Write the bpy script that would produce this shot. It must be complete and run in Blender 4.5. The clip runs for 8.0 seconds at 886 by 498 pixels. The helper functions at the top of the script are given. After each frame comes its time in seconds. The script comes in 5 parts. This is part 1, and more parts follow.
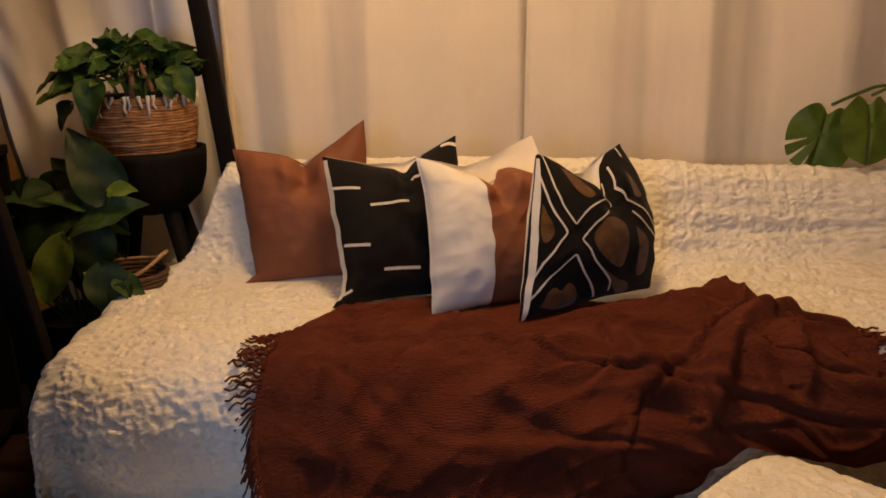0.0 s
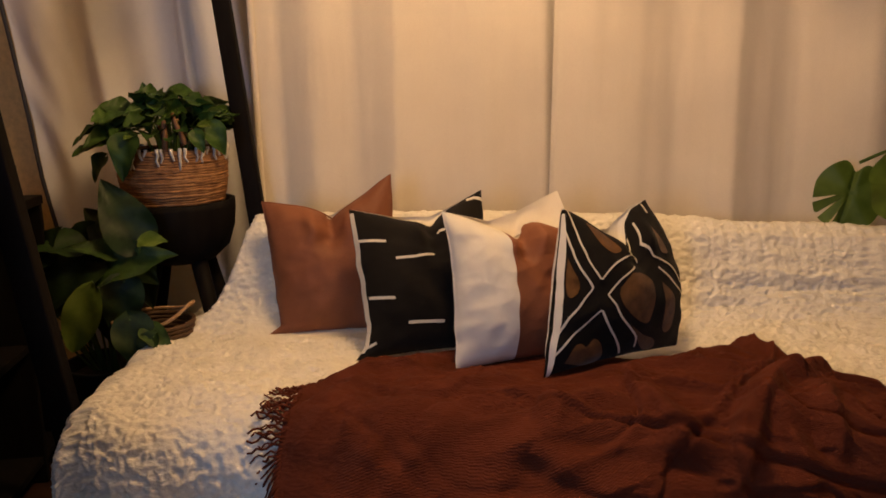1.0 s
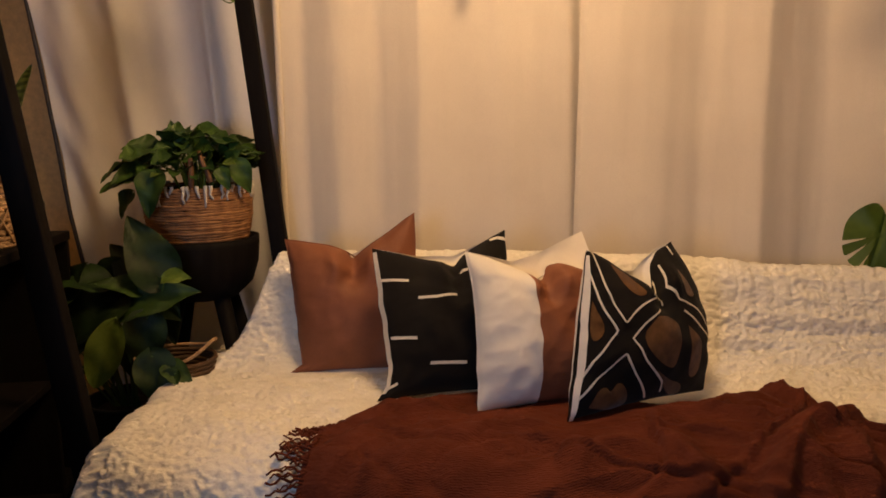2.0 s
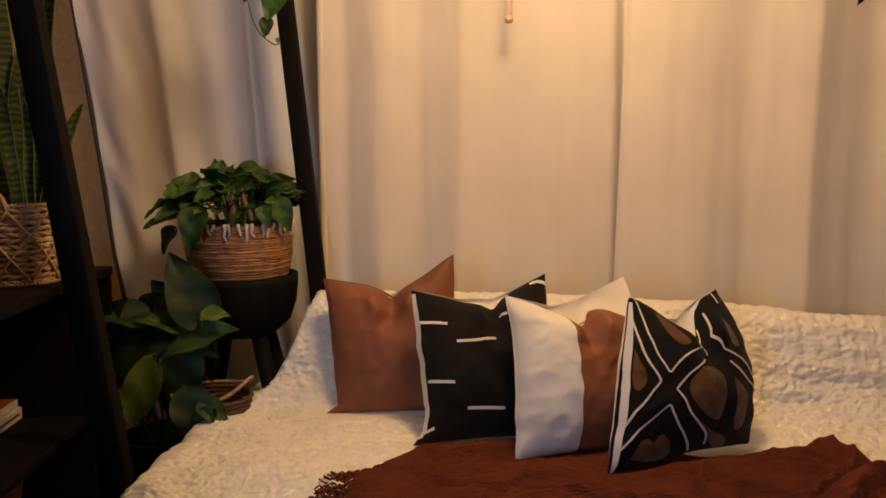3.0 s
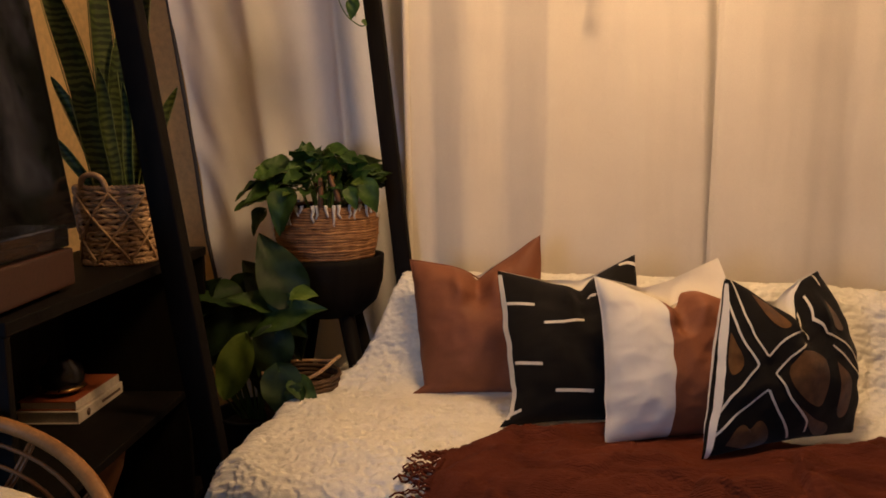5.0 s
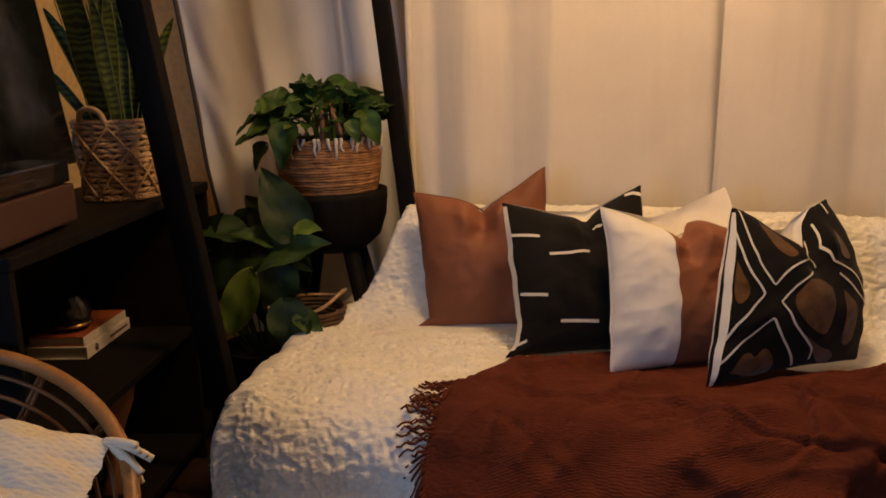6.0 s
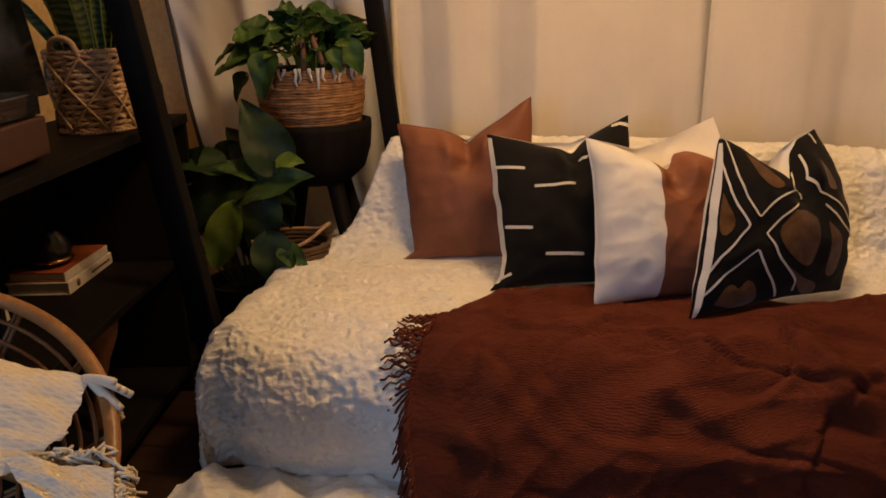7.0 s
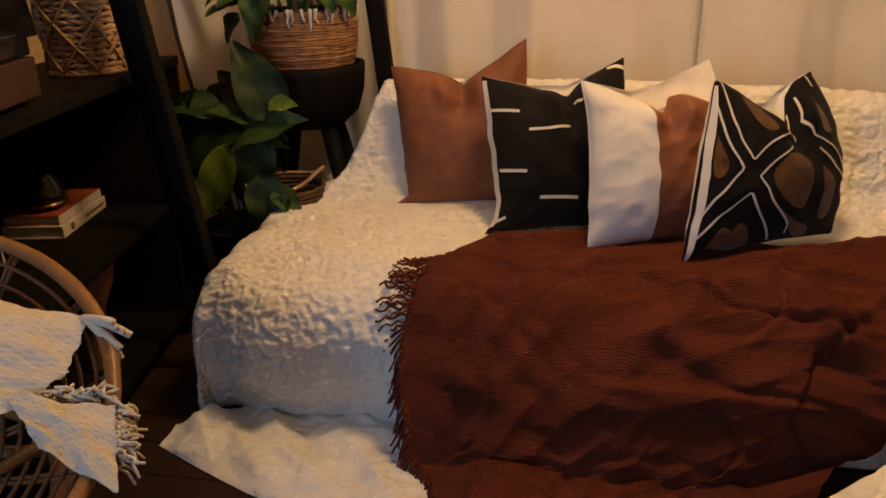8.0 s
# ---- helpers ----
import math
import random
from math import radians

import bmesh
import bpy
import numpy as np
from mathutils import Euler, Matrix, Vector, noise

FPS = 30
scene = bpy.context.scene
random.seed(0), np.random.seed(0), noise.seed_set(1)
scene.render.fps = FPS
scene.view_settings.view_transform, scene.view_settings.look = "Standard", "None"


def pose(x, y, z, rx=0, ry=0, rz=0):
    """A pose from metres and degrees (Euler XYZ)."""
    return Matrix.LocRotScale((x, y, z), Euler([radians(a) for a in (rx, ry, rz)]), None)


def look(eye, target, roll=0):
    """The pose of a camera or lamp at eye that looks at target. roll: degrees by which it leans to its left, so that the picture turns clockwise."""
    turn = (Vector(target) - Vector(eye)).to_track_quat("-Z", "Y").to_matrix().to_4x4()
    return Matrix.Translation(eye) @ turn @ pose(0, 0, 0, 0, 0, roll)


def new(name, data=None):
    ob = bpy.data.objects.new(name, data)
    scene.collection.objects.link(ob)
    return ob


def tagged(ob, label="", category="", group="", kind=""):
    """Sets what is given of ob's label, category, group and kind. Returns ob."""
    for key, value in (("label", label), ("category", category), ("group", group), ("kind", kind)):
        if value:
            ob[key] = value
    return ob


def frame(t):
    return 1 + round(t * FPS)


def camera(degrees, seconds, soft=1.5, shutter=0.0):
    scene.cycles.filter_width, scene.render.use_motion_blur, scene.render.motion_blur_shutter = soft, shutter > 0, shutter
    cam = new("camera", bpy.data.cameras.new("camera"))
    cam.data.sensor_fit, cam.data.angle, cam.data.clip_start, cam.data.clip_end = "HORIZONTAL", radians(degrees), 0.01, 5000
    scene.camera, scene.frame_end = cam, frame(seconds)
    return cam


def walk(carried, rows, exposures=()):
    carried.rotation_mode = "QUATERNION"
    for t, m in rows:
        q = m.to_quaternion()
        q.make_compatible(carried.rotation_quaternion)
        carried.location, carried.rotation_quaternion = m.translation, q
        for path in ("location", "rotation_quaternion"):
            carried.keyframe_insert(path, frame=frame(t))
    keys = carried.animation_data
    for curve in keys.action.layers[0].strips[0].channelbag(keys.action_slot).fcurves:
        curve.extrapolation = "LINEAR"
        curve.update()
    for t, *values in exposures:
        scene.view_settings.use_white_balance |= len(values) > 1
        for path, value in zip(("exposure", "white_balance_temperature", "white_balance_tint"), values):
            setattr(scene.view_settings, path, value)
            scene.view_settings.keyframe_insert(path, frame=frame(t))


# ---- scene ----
cam = camera(56.7, 8.0, soft=1.7)
PATH = [
    (0, (0.049, -0.001, 1.19), (0.014, 1.931, 0.672), -1.7),
    (0.5, (0.048, 0.0, 1.194), (-0.017, 1.946, 0.739), -1.6),
    (1, (0.048, -0.003, 1.197), (-0.044, 1.955, 0.803), -1.4),
    (1.5, (0.053, 0.003, 1.2), (-0.067, 1.968, 0.848), -1.3),
    (3, (0.027, 0.032, 1.225), (-0.201, 2.006, 1.005), -0.3),
    (3.5, (0.026, 0.037, 1.226), (-0.267, 2.006, 1.034), -0.0),
    (4, (0.019, 0.039, 1.226), (-0.332, 2.0, 1.042), -0.1),
    (4.5, (0.011, 0.043, 1.218), (-0.395, 1.991, 1.015), -0.4),
    (6, (-0.005, 0.059, 1.194), (-0.428, 1.971, 0.788), -1.6),
    (6.5, (0.0, 0.074, 1.196), (-0.41, 1.968, 0.704), -1.7),
    (7, (0.012, 0.087, 1.193), (-0.388, 1.962, 0.624), -1.8),
    (7.5, (0.017, 0.092, 1.188), (-0.379, 1.946, 0.551), -1.7),
    (8, (0.01, 0.076, 1.185), (-0.369, 1.914, 0.494), -1.7),
]
EXPOSURES = [(0.0, 0.08, 6700, 10), (1.5, 0.0, 6600, 10), (3.2, -0.03, 6350, 10), (5.5, -0.03, 6350, 10), (8.0, 0.02, 6600, 10)]
walk(cam, [(t, look(eye, target, roll)) for t, eye, target, roll in PATH], EXPOSURES)

# ---------------------------------------------------------------- light
world = bpy.data.worlds.new("world")
scene.world = world
world.use_nodes = True
world.node_tree.nodes["Background"].inputs[0].default_value = (0.9, 0.75, 0.6, 1)
world.node_tree.nodes["Background"].inputs[1].default_value = 0.01


def lamp(name, kind, energy, color, matrix, size=0.1, size_y=None):
    data = bpy.data.lights.new(name, kind)
    data.energy, data.color = energy, color
    if kind == "AREA":
        data.shape, data.size, data.size_y = "RECTANGLE", size, size_y or size
    else:
        data.shadow_soft_size = size
    ob = new(name, data)
    ob.matrix_world = matrix
    return ob


# warm ceiling lamp above the sofa and the cool window behind the camera
lamp("ceiling_bulb", "POINT", 74, (1.0, 0.61, 0.28), pose(0.10, 1.96, 2.42), 0.2)
lamp("window_daylight", "AREA", 23, (0.34, 0.58, 1.0), look((-1.15, -1.52, 1.2), (-0.1, 2.4, 0.8)), 0.7, 0.9)


# ---------------------------------------------------------------- materials
def nodes_of(name):
    m = bpy.data.materials.new(name)
    m.use_nodes = True
    t = m.node_tree
    return m, t, t.nodes["Principled BSDF"]


def coords(t, scale=(1, 1, 1), world_space=True):
    mp = t.nodes.new("ShaderNodeMapping")
    mp.inputs["Scale"].default_value = scale
    if world_space:
        g = t.nodes.new("ShaderNodeNewGeometry")
        t.links.new(g.outputs["Position"], mp.inputs["Vector"])
    else:
        g = t.nodes.new("ShaderNodeTexCoord")
        t.links.new(g.outputs["Object"], mp.inputs["Vector"])
    return mp


def noise_at(t, mp, scale, detail=4, rough=0.55):
    n = t.nodes.new("ShaderNodeTexNoise")
    n.inputs["Scale"].default_value, n.inputs["Detail"].default_value, n.inputs["Roughness"].default_value = scale, detail, rough
    t.links.new(mp.outputs[0], n.inputs["Vector"])
    return n


def ramp(t, source, c0, c1, lo=0.3, hi=0.7):
    r = t.nodes.new("ShaderNodeValToRGB")
    r.color_ramp.elements[0].position, r.color_ramp.elements[1].position = lo, hi
    r.color_ramp.elements[0].color, r.color_ramp.elements[1].color = (*c0, 1), (*c1, 1)
    t.links.new(source, r.inputs[0])
    return r


def mixed(t, a, b, how="MULTIPLY", fac=1.0):
    m = t.nodes.new("ShaderNodeMix")
    m.data_type, m.blend_type = "RGBA", how
    m.inputs[0].default_value = fac
    t.links.new(a, m.inputs[6])
    t.links.new(b, m.inputs[7])
    return m.outputs[2]


def bump(t, bsdf, height, strength, distance, before=None):
    b = t.nodes.new("ShaderNodeBump")
    b.inputs["Strength"].default_value, b.inputs["Distance"].default_value = strength, distance
    t.links.new(height, b.inputs["Height"])
    if before:
        t.links.new(before.outputs[0], b.inputs["Normal"])
    t.links.new(b.outputs[0], bsdf.inputs["Normal"])
    return b


def surface(name, c0, c1, rough=0.6, big=3.0, fine=60.0, relief=0.15, depth=0.004, stretch=(1, 1, 1), metal=0.0, sheen=0.0, spec=0.5, local=False):
    """Two colours mixed by a broad and a fine noise, with relief from the fine one."""
    m, t, b = nodes_of(name)
    mp = coords(t, stretch, not local)
    n1, n2 = noise_at(t, mp, big), noise_at(t, mp, fine, 6)
    r1, r2 = ramp(t, n1.outputs[0], c0, c1), ramp(t, n2.outputs[0], (0.72, 0.72, 0.72), (1, 1, 1), 0.25, 0.65)
    t.links.new(mixed(t, r1.outputs[0], r2.outputs[0]), b.inputs["Base Color"])
    rr = ramp(t, n2.outputs[0], (rough - 0.08,) * 3, (min(1, rough + 0.08),) * 3)
    t.links.new(rr.outputs[0], b.inputs["Roughness"])
    b.inputs["Metallic"].default_value, b.inputs["Sheen Weight"].default_value = metal, sheen
    b.inputs["Specular IOR Level"].default_value = spec
    bump(t, b, n2.outputs[0], relief, depth)
    return m


def woven(name, c0, c1, threads=(900, 900, 900), rough=0.9, sheen=0.2, big=4.0, strength=0.35, rib=None, crinkle=None, ribs=None):
    """Cloth: crossed threads as fine relief, broad tonal drift, optional coarse rib along one axis."""
    m, t, b = nodes_of(name)
    mp = coords(t)
    n1, n2 = noise_at(t, mp, big, 3), noise_at(t, coords(t, threads), 1.0, 2)
    r1, r2 = ramp(t, n1.outputs[0], c0, c1), ramp(t, n2.outputs[0], (0.88, 0.88, 0.88), (1, 1, 1), 0.3, 0.6)
    t.links.new(mixed(t, r1.outputs[0], r2.outputs[0]), b.inputs["Base Color"])
    b.inputs["Roughness"].default_value, b.inputs["Sheen Weight"].default_value = rough, sheen
    b.inputs["Specular IOR Level"].default_value = 0.08
    first = bump(t, b, n2.outputs[0], strength, 0.002)
    if crinkle:
        n3 = noise_at(t, coords(t, crinkle[:3]), 1.0, 3, 0.5)
        first = bump(t, b, n3.outputs[0], crinkle[3], crinkle[4], first)
    if ribs:
        tc, w = t.nodes.new("ShaderNodeTexCoord"), t.nodes.new("ShaderNodeTexWave")
        w.bands_direction = "Y"
        w.inputs["Scale"].default_value, w.inputs["Distortion"].default_value, w.inputs["Detail"].default_value = ribs[0], 0.35, 1.0
        w.inputs["Detail Scale"].default_value = 3.0
        t.links.new(tc.outputs["UV"], w.inputs["Vector"])
        first = bump(t, b, w.outputs[1], ribs[1], 0.003, first)
    if rib:
        w = t.nodes.new("ShaderNodeTexWave")
        w.inputs["Scale"].default_value, w.inputs["Distortion"].default_value = rib[0], rib[2]
        w.inputs["Detail Scale"].default_value = 2.0
        w.bands_direction = rib[1]
        t.links.new(mp.outputs[0], w.inputs["Vector"])
        bump(t, b, w.outputs[1], rib[3], 0.004, first)
    return m


COVER = woven("crinkled_cotton", (0.80, 0.77, 0.70), (0.87, 0.84, 0.77), (260, 420, 420), strength=0.2, big=9.0, crinkle=(38, 55, 55, 0.8, 0.010))
SHEET = woven("smooth_cotton", (0.70, 0.70, 0.70), (0.80, 0.79, 0.78), strength=0.15)
RUST = woven("rust_knit", (0.088, 0.0205, 0.0105), (0.136, 0.034, 0.0175), (220, 420, 420), sheen=0.02, strength=0.9, big=7.0, crinkle=(60, 110, 110, 0.8, 0.007), ribs=(70, 0.45))
LEATHER = surface("tan_leather", (0.215, 0.075, 0.036), (0.285, 0.105, 0.051), 0.62, 5, 420, 0.22, 0.0015, spec=0.3)
BLACK_CLOTH = woven("black_cotton", (0.008, 0.007, 0.007), (0.016, 0.014, 0.013), (500, 500, 500), sheen=0.05)
CREAM_CLOTH = woven("cream_cotton", (0.72, 0.66, 0.56), (0.80, 0.75, 0.66), (600, 600, 600))
WHITE_CLOTH = woven("white_linen", (0.76, 0.73, 0.68), (0.86, 0.83, 0.78), (1100, 1100, 1100), strength=0.15)
OCHRE_CLOTH = woven("ochre_mud_dye", (0.075, 0.036, 0.014), (0.17, 0.082, 0.030), (400, 400, 400), big=26)
CURTAIN = woven("linen_curtain", (0.71, 0.65, 0.57), (0.78, 0.72, 0.63), (380, 380, 700), strength=0.25, big=3.0)
GREY_CURTAIN = woven("grey_linen_curtain", (0.74, 0.74, 0.76), (0.82, 0.81, 0.82), (380, 380, 700), strength=0.25, big=3.0)
WALL = surface("ochre_wall_paint", (0.62, 0.42, 0.17), (0.68, 0.47, 0.20), 0.75, 2, 40, 0.03)
CEILING = surface("white_ceiling_paint", (0.66, 0.62, 0.56), (0.72, 0.68, 0.62), 0.8, 2, 90, 0.1)
FLOOR = surface("dark_floor_wood", (0.018, 0.008, 0.005), (0.04, 0.018, 0.010), 0.55, 3, 40, 0.2, 0.002, (2, 14, 14), spec=0.25)
BLACK_WOOD = surface("black_stained_wood", (0.006, 0.005, 0.005), (0.011, 0.009, 0.008), 0.65, 4, 50, 0.2, 0.002, (8, 8, 1.5), spec=0.07)
BLACK_METAL = surface("black_painted_metal", (0.006, 0.006, 0.007), (0.010, 0.009, 0.009), 0.6, 6, 120, 0.1, spec=0.2)
# blue-black colour for the shadow gap at the side curtain's edge
EDGE_SHADE = surface("edge_shadow_dark", (0.016, 0.016, 0.024), (0.03, 0.03, 0.042), 0.6, 6, 90, 0.1)
SCREEN = surface("dark_screen_glass", (0.004, 0.004, 0.005), (0.006, 0.006, 0.007), 0.18, 3, 30, 0.0)
WICKER = surface("brown_wicker", (0.20, 0.085, 0.03), (0.42, 0.21, 0.085), 0.65, 28, 180, 0.5, 0.003)
DARK_WICKER = surface("dark_wicker", (0.06, 0.03, 0.014), (0.12, 0.065, 0.03), 0.7, 28, 180, 0.5, 0.003)
HYACINTH = surface("pale_wicker", (0.30, 0.17, 0.085), (0.55, 0.37, 0.21), 0.7, 30, 160, 0.5, 0.003)
DARK_RATTAN = surface("brown_rattan", (0.16, 0.068, 0.022), (0.26, 0.12, 0.04), 0.5, 14, 120, 0.2, 0.002)
RATTAN = surface("honey_rattan", (0.24, 0.105, 0.030), (0.38, 0.18, 0.056), 0.42, 14, 120, 0.2, 0.002)
YARN = woven("cream_yarn", (0.74, 0.65, 0.49), (0.82, 0.74, 0.58), (320, 320, 320), strength=0.12)
CORD = woven("peach_cord", (0.66, 0.44, 0.28), (0.74, 0.52, 0.34), (320, 320, 320), strength=0.1)
FRINGE = woven("white_fringe", (0.52, 0.51, 0.50), (0.66, 0.64, 0.62), (320, 320, 320), strength=0.6)
SOIL = surface("potting_soil", (0.015, 0.010, 0.006), (0.035, 0.022, 0.013), 0.95, 30, 200, 0.8, 0.01)
VASE = surface("tan_stoneware", (0.17, 0.11, 0.05), (0.27, 0.18, 0.09), 0.6, 9, 70, 0.3)
TERRACOTTA = surface("brown_clay", (0.13, 0.05, 0.02), (0.20, 0.08, 0.033), 0.6, 8, 90, 0.2)
WALNUT = surface("walnut_veneer", (0.036, 0.013, 0.007), (0.06, 0.022, 0.011), 0.55, 5, 60, 0.15, 0.001, (3, 20, 20))
PAPER = surface("book_paper", (0.60, 0.53, 0.43), (0.70, 0.64, 0.54), 0.8, 20, 200, 0.1)
COVER_RED = surface("orange_book_cover", (0.32, 0.075, 0.025), (0.42, 0.11, 0.04), 0.45, 10, 90, 0.05)
COVER_WHITE = surface("white_book_cover", (0.62, 0.55, 0.49), (0.70, 0.63, 0.57), 0.5, 10, 90, 0.05)
INK = surface("printing_ink", (0.10, 0.06, 0.05), (0.15, 0.09, 0.07), 0.6, 10, 90, 0.05)
BRASS = surface("aged_brass", (0.45, 0.28, 0.10), (0.60, 0.40, 0.16), 0.3, 10, 90, 0.1, metal=1.0)


def leaf_material(name, c0, c1, gloss=0.38, bands=None, big=14):
    m, t, b = nodes_of(name)
    mp = coords(t, (1, 1, 1), False)
    n1 = noise_at(t, mp, big, 4)
    r1 = ramp(t, n1.outputs[0], c0, c1, 0.38, 0.6)
    col = r1.outputs[0]
    info = t.nodes.new("ShaderNodeObjectInfo")
    r2 = ramp(t, info.outputs["Random"], (0.62, 0.66, 0.6), (1.25, 1.15, 0.95), 0.0, 1.0)
    col = mixed(t, col, r2.outputs[0])
    if bands:
        w = t.nodes.new("ShaderNodeTexWave")
        w.bands_direction = "Z"
        w.inputs["Scale"].default_value, w.inputs["Distortion"].default_value, w.inputs["Detail"].default_value = bands, 7.0, 3.0
        t.links.new(mp.outputs[0], w.inputs["Vector"])
        r3 = ramp(t, w.outputs[1], (0.35, 0.45, 0.35), (1.4, 1.35, 1.1), 0.25, 0.75)
        col = mixed(t, col, r3.outputs[0])
    t.links.new(col, b.inputs["Base Color"])
    b.inputs["Roughness"].default_value = gloss
    b.inputs["Specular IOR Level"].default_value = 0.3
    bump(t, b, n1.outputs[0], 0.15, 0.004)
    return m


POTHOS = leaf_material("pothos_green", (0.026, 0.066, 0.012), (0.062, 0.13, 0.024), 0.5)
# leaf green darkened so that the colour itself carries the corner's shade
DEEP_SHADED = leaf_material("shaded_deep_green", (0.008, 0.020, 0.006), (0.017, 0.038, 0.010), 0.55)
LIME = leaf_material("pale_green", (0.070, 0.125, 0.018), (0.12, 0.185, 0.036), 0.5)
SNAKE = leaf_material("banded_green", (0.026, 0.046, 0.013), (0.058, 0.082, 0.024), 0.62, bands=16)
SNAKE_EDGE = leaf_material("pale_margin", (0.09, 0.13, 0.04), (0.13, 0.17, 0.06))
# milder green, also lowered to include the shade on the floor plant
MID_SHADED = leaf_material("shaded_mid_green", (0.016, 0.04, 0.009), (0.036, 0.078, 0.016), 0.55)
MONSTERA = leaf_material("monstera_green", (0.055, 0.105, 0.014), (0.105, 0.17, 0.028), 0.5, big=6)
STEM = leaf_material("stem_green", (0.06, 0.12, 0.03), (0.10, 0.18, 0.05))
BARK = surface("woody_stem", (0.15, 0.07, 0.03), (0.25, 0.12, 0.055), 0.7, 30, 120, 0.4)


def glass_material():
    m, t, b = nodes_of("smoked_glass")
    b.inputs["Base Color"].default_value = (0.10, 0.09, 0.10, 1)
    b.inputs["Roughness"].default_value = 0.06
    b.inputs["Transmission Weight"].default_value = 0.85
    return m


GLASS = glass_material()


# ---------------------------------------------------------------- mesh helpers
def part(name, bm, material, parent=None, label="", smooth=True):
    """Links a bmesh as one mesh object, under a thing or part where one is given."""
    me = bpy.data.meshes.new(name)
    bmesh.ops.recalc_face_normals(bm, faces=bm.faces[:])
    bm.to_mesh(me)
    bm.free()
    for p in me.polygons:
        p.use_smooth = smooth
    me.materials.append(material)
    ob = new(name, me)
    ob.parent = parent
    return tagged(ob, label)


def shared(name, me, parent, matrix):
    """Another object on the same mesh."""
    ob = new(name, me)
    ob.parent = parent
    ob.matrix_basis = matrix
    return ob


def thing(name, label, category, matrix=None, group="", kind=""):
    ob = tagged(new(name), label, category, group, kind)
    if matrix is not None:
        ob.matrix_basis = matrix
    return ob


def box(x0, x1, y0, y1, z0, z1, bevel=0.004, bm=None):
    bm = bm or bmesh.new()
    made = bmesh.ops.create_cube(bm, size=1, matrix=Matrix.Translation(((x0 + x1) / 2, (y0 + y1) / 2, (z0 + z1) / 2)) @ Matrix.Diagonal((x1 - x0, y1 - y0, z1 - z0, 1)))
    if bevel:
        edges = {e for v in made["verts"] for e in v.link_edges}
        bmesh.ops.bevel(bm, geom=list(edges), offset=bevel, segments=2, affect="EDGES", profile=0.6)
    return bm


def tube(points, radius, sides=8, bm=None, taper=1.0, closed=False):
    """A round rod along points; radius shrinks to taper times itself at the end."""
    bm = bm or bmesh.new()
    pts = [Vector(p) for p in points]
    n, rings = len(pts), []
    up = Vector((0.13, 0.21, 0.97))
    for i, p in enumerate(pts):
        d = (pts[(i + 1) % n] - pts[i - 1]) if closed else pts[min(i + 1, n - 1)] - pts[max(i - 1, 0)]
        d.normalize()
        if abs(d.dot(up)) > 0.95:
            up = Vector((0.9, 0.3, 0.1))
        s = d.cross(up).normalized()
        w = s.cross(d)
        r = radius * (1 + (taper - 1) * i / max(1, n - 1))
        rings.append([bm.verts.new(p + (s * math.cos(a) + w * math.sin(a)) * r) for a in (2 * math.pi * k / sides for k in range(sides))])
        up = w
    for i in range(n if closed else n - 1):
        a, b = rings[i], rings[(i + 1) % n]
        for k in range(sides):
            bm.faces.new((a[k], a[(k + 1) % sides], b[(k + 1) % sides], b[k]))
    if not closed:
        bm.faces.new(rings[0])
        bm.faces.new(rings[-1])
    return bm


def lathe(profile, sides=40, bm=None, at=(0, 0, 0), wobble=0.0):
    """A turned shape from (radius, height) pairs."""
    bm = bm or bmesh.new()
    rings = []
    for r, z in profile:
        rings.append([bm.verts.new((at[0] + (r + wobble * noise.noise((math.cos(a) * 3, math.sin(a) * 3, z * 30))) * math.cos(a),
                                    at[1] + r * math.sin(a), at[2] + z)) for a in (2 * math.pi * k / sides for k in range(sides))])
    for a, b in zip(rings, rings[1:]):
        for k in range(sides):
            bm.faces.new((a[k], a[(k + 1) % sides], b[(k + 1) % sides], b[k]))
    bm.faces.new(rings[0])
    bm.faces.new(rings[-1])
    return bm


def sheet(fn, nu, nv, bm=None):
    """A grid of fn(u, v), both from 0 to 1, which are its UV too."""
    bm = bm or bmesh.new()
    uv = bm.loops.layers.uv.new("uv")
    g = [[bm.verts.new(fn(i / nu, j / nv)) for j in range(nv + 1)] for i in range(nu + 1)]
    for i in range(nu):
        for j in range(nv):
            f = bm.faces.new((g[i][j], g[i + 1][j], g[i + 1][j + 1], g[i][j + 1]))
            for loop, (a, b) in zip(f.loops, ((i, j), (i + 1, j), (i + 1, j + 1), (i, j + 1))):
                loop[uv].uv = (a / nu, b / nv)
    return bm


def smoothed(points, rounds=3):
    pts = [Vector(p) for p in points]
    for _ in range(rounds):
        out = [pts[0]]
        for a, b in zip(pts, pts[1:]):
            out += [a * 0.75 + b * 0.25, a * 0.25 + b * 0.75]
        pts = out + [pts[-1]]
    return pts


def spread(points, n):
    """n + 1 points at even steps along a line of points."""
    pts = [Vector(p) for p in points]
    run = np.cumsum([0] + [(b - a).length for a, b in zip(pts, pts[1:])])
    arr = np.array([tuple(p) for p in pts])
    at = np.linspace(0, run[-1], n + 1)
    return np.stack([np.interp(at, run, arr[:, k]) for k in range(arr.shape[1])], 1), run[-1]


def lerp(x, xs, ys):
    return float(np.interp(x, xs, ys))


def ease(x, a, b):
    t = min(1.0, max(0.0, (x - a) / (b - a)))
    return t * t * (3 - 2 * t)


# ---------------------------------------------------------------- the room
def slab(name, x0, x1, y0, y1, z0, z1, material, label, category):
    ob = part(name, box(x0, x1, y0, y1, z0, z1, 0), material, None, label, False)
    return tagged(ob, category=category, kind="structure")


